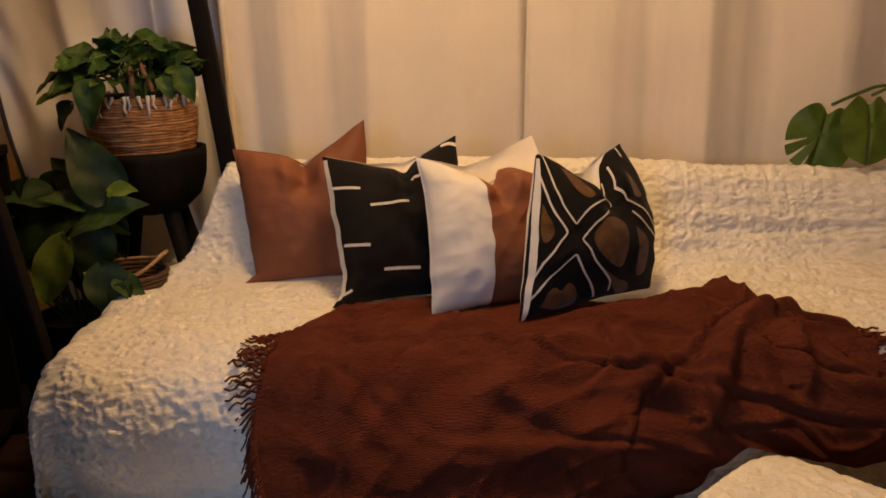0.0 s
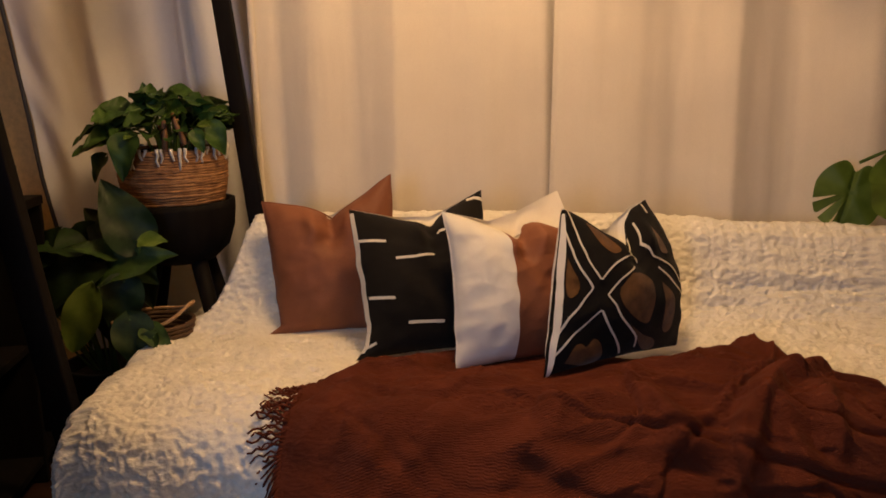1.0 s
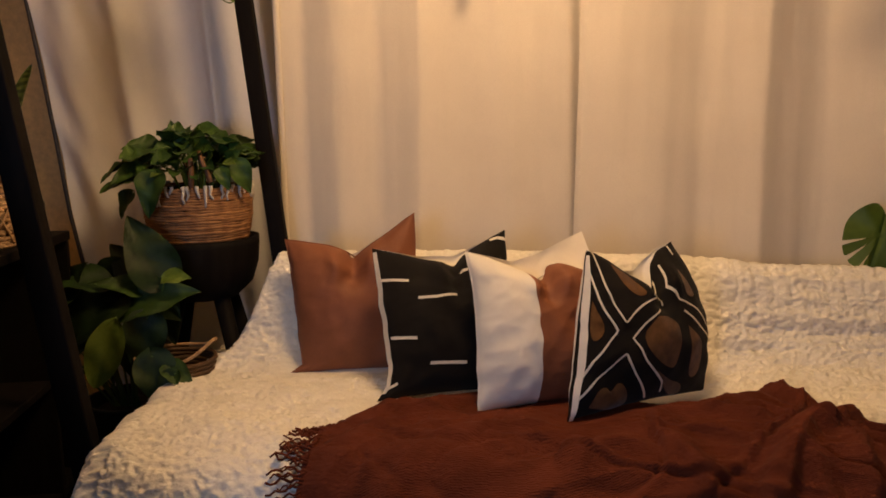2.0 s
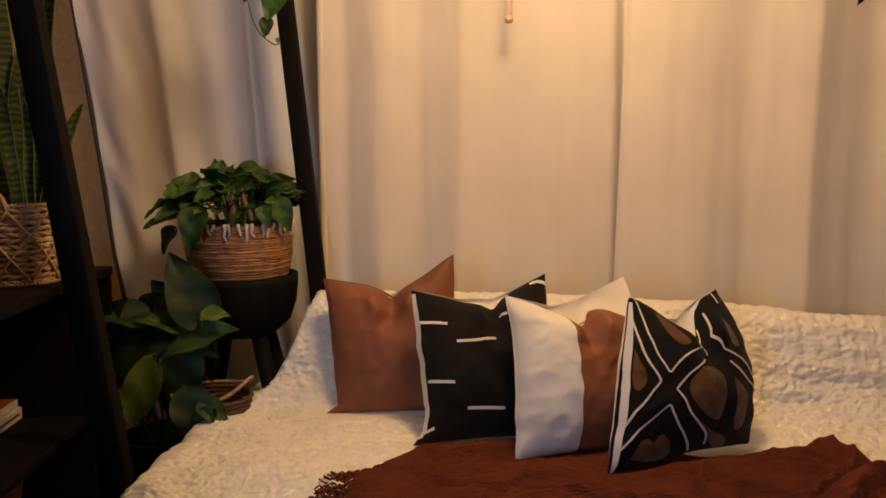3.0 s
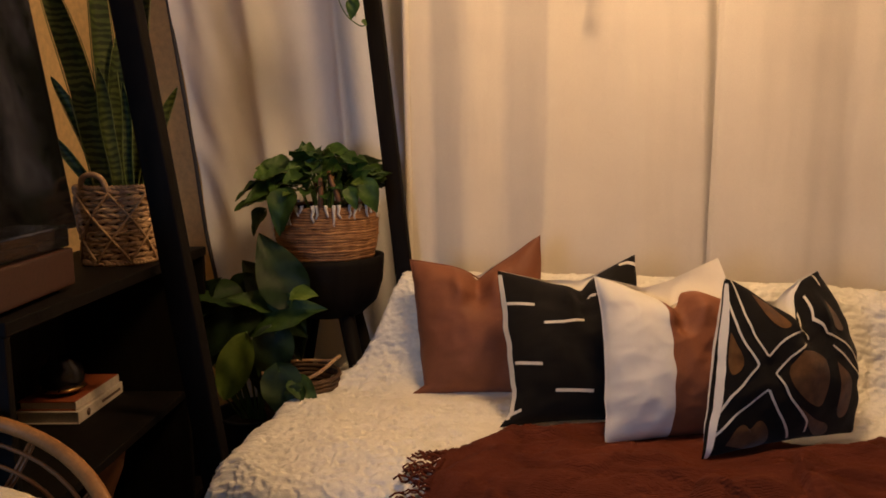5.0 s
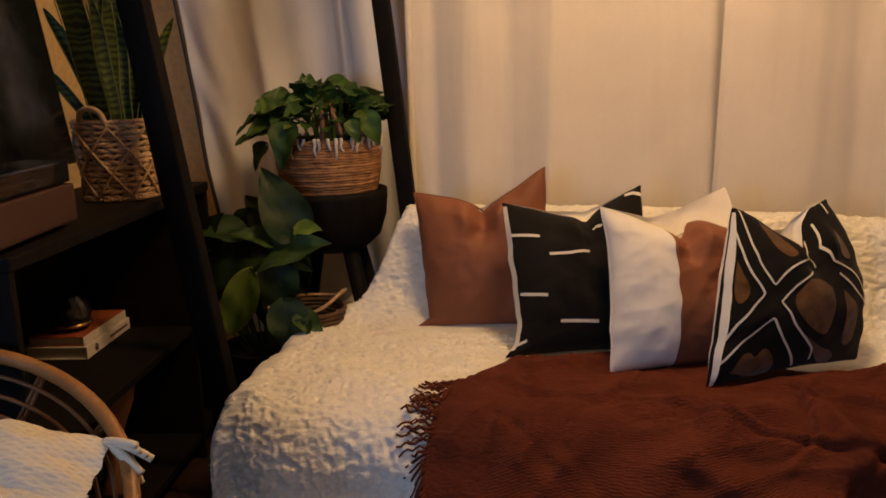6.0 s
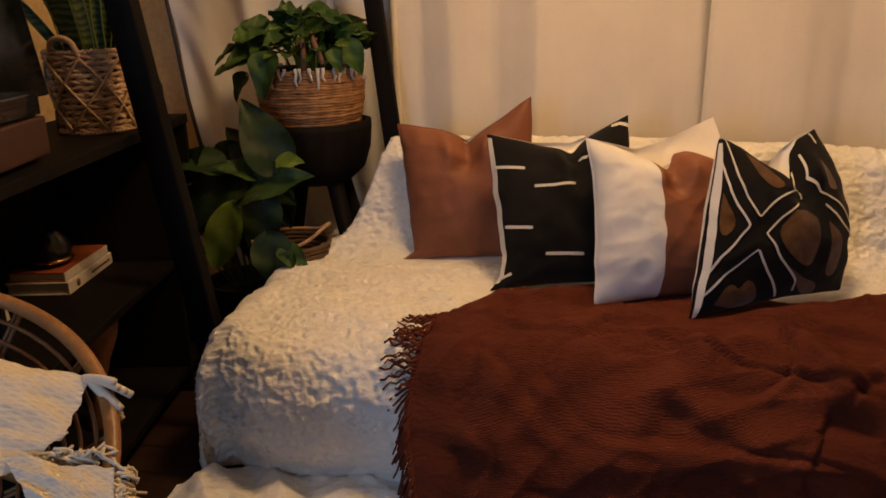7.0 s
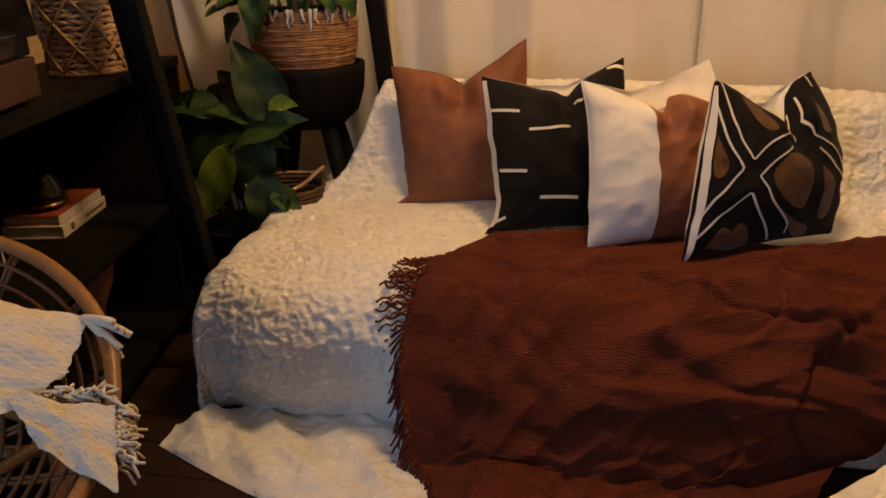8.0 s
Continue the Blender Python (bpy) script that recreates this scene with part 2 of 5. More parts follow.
floor = slab("floor", -2.2, 3.2, -1.9, 3.5, -0.2, -0.004, FLOOR, "dark brown wooden plank floor in dim light", "floor")
slab("ceiling", -2.2, 3.2, -1.9, 3.5, 2.55, 2.7, CEILING, "plain off-white painted ceiling above the room", "ceiling")
slab("wall_north", -2.2, 3.2, 3.3, 3.5, -0.004, 2.55, WALL, "warm ochre painted wall behind the curtains", "wall")
slab("wall_west", -2.2, -2.0, -1.7, 3.3, -0.004, 2.55, WALL, "warm ochre painted wall behind the console", "wall")
slab("wall_east", 3.0, 3.2, -1.7, 3.3, -0.004, 2.55, WALL, "warm ochre painted plain side wall", "wall")
south = thing("wall_south", "warm ochre painted wall with one window", "wall", kind="structure")
for x0, x1, z0, z1 in ((-2.2, -1.55, 0, 2.55), (-0.75, 3.2, 0, 2.55), (-1.55, -0.75, 0, 0.7), (-1.55, -0.75, 1.7, 2.55)):
    part("wall_piece", box(x0, x1, -1.9, -1.7, z0, z1, 0), WALL, south, "", False)


# floor planks, laid along x with fine gaps
plank_mesh = {}
for row in range(12):
    for k in range(3):
        y0 = 0.55 + row * 0.13
        x0 = -2.0 + k * 0.98 - (row % 3) * 0.31
        if k == 0:
            x0, w = -2.0, 0.98 - (row % 3) * 0.31
        else:
            w = 0.98
        key = round(w, 2)
        if key not in plank_mesh:
            first = part("plank", box(0, w - 0.003, 0, 0.127, -0.02, 0.0, 0.0015), FLOOR, floor, "", False)
            plank_mesh[key] = first.data
            first.location = (x0, y0, 0)
        else:
            shared("plank", plank_mesh[key], floor, pose(x0, y0, 0))


# ---------------------------------------------------------------- curtains
# the cloth's turn towards or away from the room, from place to place along the rail; its sum is the depth
TURNS = [(-0.80, 0.30), (-0.70, 0.26), (-0.665, -0.42), (-0.575, -0.40), (-0.535, 0.22), (-0.43, 0.24), (-0.385, -0.34), (-0.262, -0.46), (-0.24, 0.30), (-0.12, 0.16), (-0.03, 0.06), (0.015, -0.26), (0.06, 0.10),
         (0.20, 0.05), (0.33, -0.20), (0.46, -0.12), (0.57, 0.10), (0.64, 0.34), (0.74, 0.30), (0.79, -0.22), (0.90, -0.28), (0.965, -0.16), (0.99, 0.62), (1.08, 0.40), (1.16, 0.15), (1.22, -0.40), (1.42, -0.30), (1.50, 0.55),
         (1.60, 0.3), (1.72, -0.4), (1.9, 0.4), (2.1, -0.4), (2.3, 0.4), (2.62, -0.3)]
fold_x = np.linspace(-0.82, 2.66, 700)
fold_y = np.interp(fold_x, [p[0] for p in TURNS], [p[1] for p in TURNS])
fold_y = np.cumsum(fold_y - np.interp(fold_x, (-0.8, 0.9, 2.6), (-0.02, 0.02, 0.06))) * (fold_x[1] - fold_x[0])


def curtain_depth(x, z):
    """Depth of the hanging cloth, whose folds wander a little on their way down."""
    at = x + 0.010 * (z - 1.2) * math.sin(x * 5) + 0.006 * noise.noise((x * 2, z * 1.4, 1.0))
    y = 3.05 + 0.95 * float(np.interp(at, fold_x, fold_y))
    return y + 0.010 * noise.noise((x * 5, z * 0.8, 1.7)) + 0.004 * noise.noise((x * 16, z * 1.1, 4.0)) + 0.0012 * noise.noise((x * 40, z * 30, 6.0))


def main_curtain(u, v):
    x, z = -0.772 + u * 1.12, 0.02 + v * 2.42
    return x, curtain_depth(x, z) + 0.05 * math.exp(-((x - 0.335) / 0.03) ** 2), z


def lapped_curtain(u, v):
    z = 0.02 + v * 2.42
    x0 = 0.282 + 0.029 * z
    x = x0 + (2.62 - x0) * u
    return x, curtain_depth(x, z) - 0.012 + 0.010 * math.exp(-((x - x0) / 0.010) ** 2), z


curtain = thing("curtain", "cream linen floor-length curtain hanging in soft pleats", "curtain")
part("panel", sheet(main_curtain, 260, 40), CURTAIN, curtain)
part("panel", sheet(lapped_curtain, 420, 40), CURTAIN, curtain)
part("hem", sheet(lambda u, v: (-0.775 + 0.012 * math.cos(v * 6.28), 3.055 + 0.007 * math.sin(v * 6.28), 0.02 + u * 2.42), 30, 8), CURTAIN, curtain)


def side_edge(z):
    return lerp(z, (0.0, 0.475, 0.87, 1.21, 1.9, 2.44), (-1.53, -1.609, -1.68, -1.716, -1.808, -1.875))


def side_curtain(u, v):
    z = 0.02 + v * 2.42
    x0 = side_edge(z)
    x = x0 + (-0.60 - x0) * u
    s = u + 0.012 * noise.noise((u * 3, z * 1.2, 2.0))
    y = 3.17 + 0.016 * math.sin(s * 17 + 0.4) + 0.010 * math.sin(s * 37 + 0.5 * z) + 0.02 * noise.noise((s * 6, z * 0.8, 7)) - 0.030 * math.exp(-((s - 0.30) / 0.035) ** 2) - 0.022 * math.exp(-((s - 0.60) / 0.018) ** 2)
    y += 0.020 * noise.noise((s * 14 + z * 3, z * 3, 2)) * math.exp(-(s / 0.25) ** 2)
    return x, y, z


curtain_b = thing("curtain", "greyish linen curtain hanging beside the black plant ladder", "curtain")
part("panel", sheet(side_curtain, 220, 60), GREY_CURTAIN, curtain_b)
# a dark rod stands in for the shadow gap along this edge
part("edge_shadow_line", tube([(side_edge(z) - 0.006, 3.175, z) for z in np.linspace(0.02, 2.44, 24)], 0.008), EDGE_SHADE, curtain_b, "thin dark line standing in for shadow along the curtain's edge")

cord = thing("wall_hanging", "pale twisted cotton strands ending in a tied knot", "wall hanging")
part("strand", tube(smoothed([(-0.080, 2.93, 2.5), (-0.080, 2.93, 2.0), (-0.083, 2.93, 1.82), (-0.084, 2.93, 1.705)]), 0.0036), CORD, cord)
part("strand", tube(smoothed([(-0.066, 2.93, 2.5), (-0.066, 2.93, 2.0), (-0.064, 2.93, 1.82), (-0.068, 2.93, 1.705)]), 0.0036), CORD, cord)
part("knot", lathe([(0.004, 0.012), (0.013, 0.006), (0.016, -0.002), (0.012, -0.012), (0.004, -0.016)], 14, None, (-0.076, 2.93, 1.70)), CORD, cord)


# ---------------------------------------------------------------- the sofa and its cover
SEAT = 0.405
PROFILE = [(1.87, 0.0), (1.84, 0.08), (1.80, 0.17), (1.785, 0.25), (1.815, 0.335), (1.885, 0.39), (2.0, 0.405), (2.2, 0.405), (2.46, 0.406), (2.58, 0.415),
           (2.66, 0.50), (2.69, 0.61), (2.72, 0.70), (2.76, 0.755), (2.82, 0.768), (2.88, 0.74), (2.91, 0.66), (2.93, 0.3), (2.93, 0.0)]
line, RUN = spread([(y, z, 0) for y, z in [tuple(p)[:2] for p in smoothed([(y, z, 0) for y, z in PROFILE], 3)]], 420)
line = line[:, :2]
STEPS = np.linspace(0, RUN, len(line))


def back_drop(x):
    return lerp(x, (-0.9, 0.25, 0.7, 1.4, 2.4), (1.0, 0.98, 0.89, 0.77, 0.72))


def sofa_at(x, s):
    """A point on the smooth upholstered form: x along the sofa, s along its profile from the floor in front."""
    if s < 0:
        return Vector((x, 1.80 + s * 0.9, 0.04))
    y, z = float(np.interp(s, STEPS, line[:, 0])), float(np.interp(s, STEPS, line[:, 1]))
    if z > SEAT + 0.004:
        z = SEAT + 0.004 + (z - SEAT - 0.004) * back_drop(x)
    if y < 2.0:
        y += 0.05 * max(0.0, (-0.78 - x) / 0.17) ** 2 * ease(2.0 - y, 0, 0.15)
    return Vector((x, y, z))


def s_of_y(y):
    """The seat's profile length at depth y."""
    k = int(np.argmin(np.where(line[:, 1] > 0.36, np.abs(line[:, 0] - y), 9)))
    return float(STEPS[k])


def left_edge(z):
    return -0.963 + 0.228 * max(0.0, min(1.0, (z - 0.41) / 0.34)) ** 0.45


BASES = (((-0.635, 2.56), (-0.19, 2.60)), ((-0.308, 2.30), (0.10, 2.42)), ((-0.026, 2.20), (0.36, 2.36)), ((0.212, 2.12), (0.63, 2.38)))


def pressed(x, y):
    """How far the cushions' weight presses the cloth flat at a place on the seat."""
    most = 0.0
    for (x0, y0), (x1, y1) in BASES:
        k = min(1.0, max(0.0, ((x - x0) * (x1 - x0) + (y - y0) * (y1 - y0)) / ((x1 - x0) ** 2 + (y1 - y0) ** 2)))
        most = max(most, math.exp(-((x - x0 - k * (x1 - x0)) ** 2 + (y - y0 - k * (y1 - y0)) ** 2) / 0.008))
    return most


def pucker(x, s, z):
    """Crinkles of the cover: short ridges along the sofa, channels on its back."""
    a = noise.noise((x * 27, s * 46, 0.3)) + 0.6 * noise.noise((x * 52 + 5, s * 70, 4.1))
    d = 0.0115 * (0.8 - abs(a) * 1.5) + 0.0065 * (0.4 - abs(noise.noise((x * 40, s * 62, 21.0)) + 0.5 * noise.noise((x * 85, s * 95, 8.0))))
    d += 0.012 * noise.noise((x * 6, s * 9, 9.0)) + 0.010 * noise.noise((x * 2.3, s * 3.1, 2.0))
    on_back = ease(z, 0.46, 0.62)
    far = ease(x, 0.35, 0.9)
    d += on_back * (0.35 + 0.65 * far) * 0.008 * (abs(math.sin(math.pi * x / 0.058)) ** 0.6 - 0.5)
    d += ease(z, 0.40, 0.46) * far * (0.014 * noise.noise((x * 3 + s * 5, s * 20, 5.0)) + 0.008 * (0.3 - abs(noise.noise((x * 5 - s * 4, s * 26, 15.0)))))
    d += (1 - on_back) * 0.010 * far * noise.noise((x * 4 + s * 9, s * 12 - x * 3, 6.0))
    d *= 1 - 0.35 * on_back
    if SEAT - 0.01 < z < 0.5 and -0.75 < x < 0.75:
        f = pressed(x, float(np.interp(s, STEPS, line[:, 0])))
        d = d * (1 - f) - 0.005 * f
    return d


def cover_mesh():
    cols, down = 560, 40
    xs = np.interp(np.linspace(0, 1, cols + 1), (0, 0.86, 1), (0, 0.62, 1))
    pts = np.zeros((cols + 1 + down, len(line), 3))
    base = np.zeros((cols + 1 + down, len(line), 2))
    for j, s in enumerate(STEPS):
        z0 = sofa_at(-0.7, s).z
        x0 = left_edge(z0)
        top = sofa_at(x0, s)
        for i in range(down):
            q = 1 - i / down
            drop = q * q * 0.4 + q * 0.6
            zz = top.z * (1 - drop)
            if top.z > 0.45:
                low = -1.02
                xx = low + (x0 - low) * max(0.0, (zz - 0.37) / (top.z - 0.37)) ** 0.4
            else:
                r = min(0.07, top.z + 1e-4)
                fall = min(1.0, (top.z - zz) / r)
                xx = x0 - r * math.sqrt(1 - (1 - fall) ** 2)
            pts[i, j] = (xx, top.y, zz)
            base[i, j] = (x0 - (top.z - zz), s)
        for i in range(cols + 1):
            x = x0 + (2.55 - x0) * xs[i]
            pts[down + i, j] = sofa_at(x, s)
            base[down + i, j] = (x, s)
    du, dv = np.gradient(pts, axis=0), np.gradient(pts, axis=1)
    n = np.cross(du, dv)
    n /= np.maximum(np.linalg.norm(n, axis=2, keepdims=True), 1e-9)
    for i in range(pts.shape[0]):
        for j in range(pts.shape[1]):
            x, s = base[i, j]
            z = pts[i, j, 2]
            smooth_front = 1.15 - 0.65 * ease(x, -0.75, -0.55) * (1 - ease(x, 0.1, 0.35)) * ease(0.24 - z, 0, 0.1) * (pts[i, j, 1] < 2)
            pts[i, j] += n[i, j] * pucker(x, s, z) * smooth_front * ease(z, -0.02, 0.05)
    pts[:, :, 2] = np.maximum(pts[:, :, 2], 0.001)
    a, b = pts.shape[:2]
    faces = [(i * b + j, (i + 1) * b + j, (i + 1) * b + j + 1, i * b + j + 1) for i in range(a - 1) for j in range(b - 1)]
    me = bpy.data.meshes.new("drape")
    me.from_pydata(pts.reshape(-1, 3).tolist(), [], faces)
    for p in me.polygons:
        p.use_smooth = True
    me.materials.append(COVER)
    return me


sofa = thing("sofa", "low padded sofa hidden under a white crinkled cover", "sofa")
part("seat_base", box(-0.86, 2.45, 1.93, 2.82, 0.0, 0.32, 0.05), BLACK_WOOD, sofa)
part("seat_cushion", box(-0.86, 2.45, 1.90, 2.45, 0.32, 0.375, 0.025), SHEET, sofa)
part("backrest", box(-0.62, 2.45, 2.68, 2.84, 0.32, 0.55, 0.04), SHEET, sofa)

cover = thing("sofa_cover", "white crinkled cotton cover draped over the whole sofa", "cover")
ob = new("drape", cover_mesh())
ob.parent = cover


def pool(u, v):
    """The cover's spare cloth lying in a low heap on the floor before the sofa."""
    x = -1.085 + u * 1.5
    front = lerp(x, (-1.085, -0.95, -0.78, -0.55, 0.0, 1.2), (1.70, 1.63, 1.55, 1.47, 1.47, 1.42))
    back = lerp(x, (-1.085, -1.0, -0.9, 0.0, 1.2), (1.79, 1.89, 1.92, 1.92, 1.92))
    y = front + (back - front) * v
    h = 0.036 * ease(u, 0, 0.06) * (math.sin(math.pi * min(1, v * 1.02)) ** 0.55)
    diag = (x + 0.55 * (y - 1.6)) * 24
    z = h * (1 + 0.35 * math.sin(diag + 2 * noise.noise((x * 3, y * 3, 1))) + 0.5 * noise.noise((x * 9, y * 9, 2)))
    z += 0.034 * (0.42 - abs(noise.noise(((x + 0.9 * y) * 7.5, (y - x) * 1.6, 31.0)))) * ease(v, 0.0, 0.2) * ease(1 - v, 0, 0.1)
    z += 0.009 * noise.noise((x * 20, y * 30, 5)) * ease(v, 0.0, 0.12) + 0.005 * noise.noise((x * 44, y * 52, 6)) * ease(v, 0.0, 0.12)
    return x, y, max(0.003, z + 0.004)


part("floor_hem", sheet(pool, 220, 60), COVER, cover, "spare white cloth heaped on the floor")


def ottoman_cover(u, v):
    """White crinkled cloth over a low square footstool: u round it, v from the middle of its top to the floor."""
    a = 2 * math.pi * u
    side = 0.30 / (abs(math.cos(a)) ** 7 + abs(math.sin(a)) ** 7) ** (1 / 7)
    f, z = lerp(v, (0, 0.62, 0.72, 0.80, 1), (0, 0.90, 0.98, 1.0, 1.03)), lerp(v, (0, 0.5, 0.62, 0.70, 0.80, 1), (0.315, 0.312, 0.302, 0.275, 0.22, 0.004))
    x, y = side * f * math.cos(a), side * f * math.sin(a)
    d = 0.012 * (0.5 - abs(noise.noise((x * 26 + z * 9, y * 38 + z * 20, z * 24)) + 0.6 * noise.noise((x * 52, y * 70, z * 50))))
    out = ease(v, 0.55, 0.8)
    return x + d * out * math.cos(a), y + d * out * math.sin(a), max(0.003, z + d * (1 - out))


ottoman = thing("ottoman", "low square footstool under a white crinkled cotton cover", "ottoman", pose(0.69, 1.215, 0, 0, 0, 43))
part("cover", sheet(ottoman_cover, 200, 90), COVER, ottoman)
part("base", box(-0.26, 0.26, -0.26, 0.26, 0.0, 0.27, 0.03), BLACK_WOOD, ottoman)


# ---------------------------------------------------------------- rust throw
TOP_X = (-0.40, -0.33, -0.26, -0.04, 0.25, 0.59, 0.76, 0.86, 0.90, 0.96, 1.03, 1.10)
TOP_Y = (2.04, 2.16, 2.26, 2.35, 2.30, 2.25, 2.31, 2.36, 2.32, 2.12, 2.07, 2.00)
RIDGES = [(((0.18, 1.79), (0.31, 1.74), (0.43, 1.76)), 0.030, 0.032), (((0.41, 1.71), (0.545, 1.70), (0.64, 1.65), (0.76, 1.63)), 0.040, 0.034), (((-0.07, 1.61), (0.10, 1.77), (0.26, 1.90), (0.45, 2.04)), 0.024, 0.040),
          (((0.45, 1.97), (0.52, 1.80), (0.62, 1.75)), 0.032, 0.028), (((0.62, 1.75), (0.805, 2.03), (1.01, 2.12), (1.12, 2.08)), 0.052, 0.032), (((0.75, 1.87), (0.78, 1.71), (0.88, 1.64)), 0.036, 0.028),
          (((-0.38, 1.81), (-0.28, 2.12), (-0.05, 2.28)), 0.018, 0.040), (((-0.28, 1.68), (-0.16, 1.91), (0.06, 2.06)), 0.020, 0.040), (((0.62, 2.25), (0.85, 2.34), (0.95, 2.30)), 0.028, 0.032),
          (((0.06, 1.67), (0.25, 1.70), (0.39, 1.70)), 0.024, 0.034), (((0.10, 2.06), (0.40, 2.12), (0.70, 2.10)), 0.026, 0.034), (((0.86, 1.80), (0.90, 1.98), (1.04, 2.00)), 0.034, 0.028)]


def ridge_height(x, y):
    """The highest fold at a place: each is a soft roll, steeper on its side towards the room."""
    rise = 0.0
    for line_points, amp, wide in RIDGES:
        for (x0, y0), (x1, y1) in zip(line_points, line_points[1:]):
            dx, dy = x1 - x0, y1 - y0
            k = min(1.0, max(0.0, ((x - x0) * dx + (y - y0) * dy) / (dx * dx + dy * dy)))
            ex, ey = x - x0 - k * dx, y - y0 - k * dy
            rise = max(rise, amp * math.exp(-(ex * ex + ey * ey) / (wide * (0.75 if ey < 0 else 1.35)) ** 2))
    return rise


EDGE = s_of_y(1.88)


def throw_at(u, v):
    """u along the throw from its fringed left end, v from the hanging hem to the upper edge."""
    x_flat = -0.40 + u * 1.50
    s_low = lerp(x_flat, (-0.40, 0.20, 0.34, 0.46, 0.58, 0.66, 0.74, 0.85, 1.0, 1.2), (-0.30, -0.30, -0.20, -0.08, 0.05, 0.15, 0.23, 0.20, 0.16, 0.2))
    s_top = s_of_y(lerp(x_flat, TOP_X, TOP_Y) + 0.012 * noise.noise((x_flat * 9, 3, 1)))
    s = s_low + (s_top - s_low) * v
    left = lerp(s, (-0.3, -0.05, 0.08, 0.3, 0.45, 0.6, 0.8), (-0.24, -0.34, -0.41, -0.45, -0.44, -0.42, -0.385)) + 0.012 * noise.noise((v * 11, 0, 0))
    right = 1.07 + 0.04 * noise.noise((v * 5, 1, 0))
    x = left + (right - left) * u
    p = sofa_at(x, s)
    q, r = sofa_at(x, s + 0.012), sofa_at(x + 0.012, s)
    n = (r - p).cross(q - p).normalized()
    # near the floor the cloth swings out over the heap
    out = max(0.0, 0.33 - s)
    swing = 1 - ease(x, 0.20, 0.62)
    if out > 0:
        lim = 0.30 + 0.03 * math.sin(x * 9)
        falls = min(out, lim)
        soft = ease(out, 0.0, 0.07)
        p = p.lerp(Vector((x, 1.777 - swing * (0.34 * falls + 0.30 * falls * falls) - max(0.0, out - lim) * 0.95, 0.31 - 0.93 * falls + 0.012 * ease(out, 0.3, 0.36))), soft)
        n0 = n
        n = Vector((0, -1, 0.35)).lerp(Vector((0, -0.12, 1)), ease(out, 0.18, 0.36)).normalized()
        n = n0.lerp(n, soft).normalized()
    y = p.y if s > EDGE else 1.88 - (EDGE - s)
    h = 0.020 + 0.95 * ridge_height(x, y)
    # long ripples curving round the place where the cloth was pulled up
    far = math.hypot(x - 0.42, 1.15 * (y - 1.30)) + 0.05 * noise.noise((x * 2.6, y * 2.6, 4.0))
    h += 0.011 * (1 - abs(math.sin(far * 42 + 2.0 * noise.noise((x * 1.8, y * 1.8, 12.0)))) ** 0.8) * (0.35 + max(0.0, 0.65 + 1.3 * noise.noise((x * 3.1, y * 3.1, 22.0))))
    q = y + 0.28 * x + 0.10 * noise.noise((x * 2.1, y * 2.1, 7.0))
    h += (0.6 + 0.5 * ease(x, 0.2, 0.8)) * 0.016 * (0.5 - 1.6 * abs(noise.noise((q * 8.5, x * 1.7, 3.3)))) + 0.006 * (0.4 - abs(noise.noise((q * 19, x * 4.0, 5.3))))
    p.z = max(p.z, 0.04)
    w = 0.5 + 0.5 * ease(x, 0.0, 0.6)
    h += w * 0.012 * noise.noise((x * 4.0 - y * 2, y * 17 + x * 3, 2.2)) + 0.006 * noise.noise((x * 9, y * 14, 8.0))
    h += 0.012 * ease(0.36 - p.z, 0, 0.2) * (1 + math.sin(x * 26 + 1.5 * noise.noise((x * 2, s, 1))))
    edge = min(u, 1 - u) * 24
    n1 = noise.noise((q * 4.6, x * 1.5, 13.0))
    n2 = noise.noise(((x - 0.6 * y) * 4.2, (y + 0.4 * x) * 3.4, 17.0))
    h += (0.55 + 0.6 * ease(x, 0.1, 0.6)) * (0.015 * math.exp(-((n1 - 0.09) / 0.07) ** 2) - 0.014 * math.exp(-(n1 / 0.035) ** 2))
    h += (0.45 + 0.6 * ease(x, 0.1, 0.6)) * (0.012 * math.exp(-((n2 - 0.09) / 0.07) ** 2) - 0.010 * math.exp(-(n2 / 0.035) ** 2))
    if s > EDGE:
        f = pressed(x, y)
        h = h * (1 - f) + 0.002 * f
    h += (1 - ease(x, 0.3, 0.7)) * 0.016 * (0.35 - abs(noise.noise(((x - 0.8 * y) * 9, (y + 0.5 * x) * 3.0, 8.8))))
    h = 0.011 + (h - 0.011) * min(1.0, 0.35 + edge * 0.3) * (1 - 0.6 * ease(v, 0.93, 1.0))
    return p + n * max(0.004 if s > EDGE + 0.1 else 0.012, h, 1.2 * pucker(x, s, p.z) + 0.008 if s > 0.3 else 0.0)


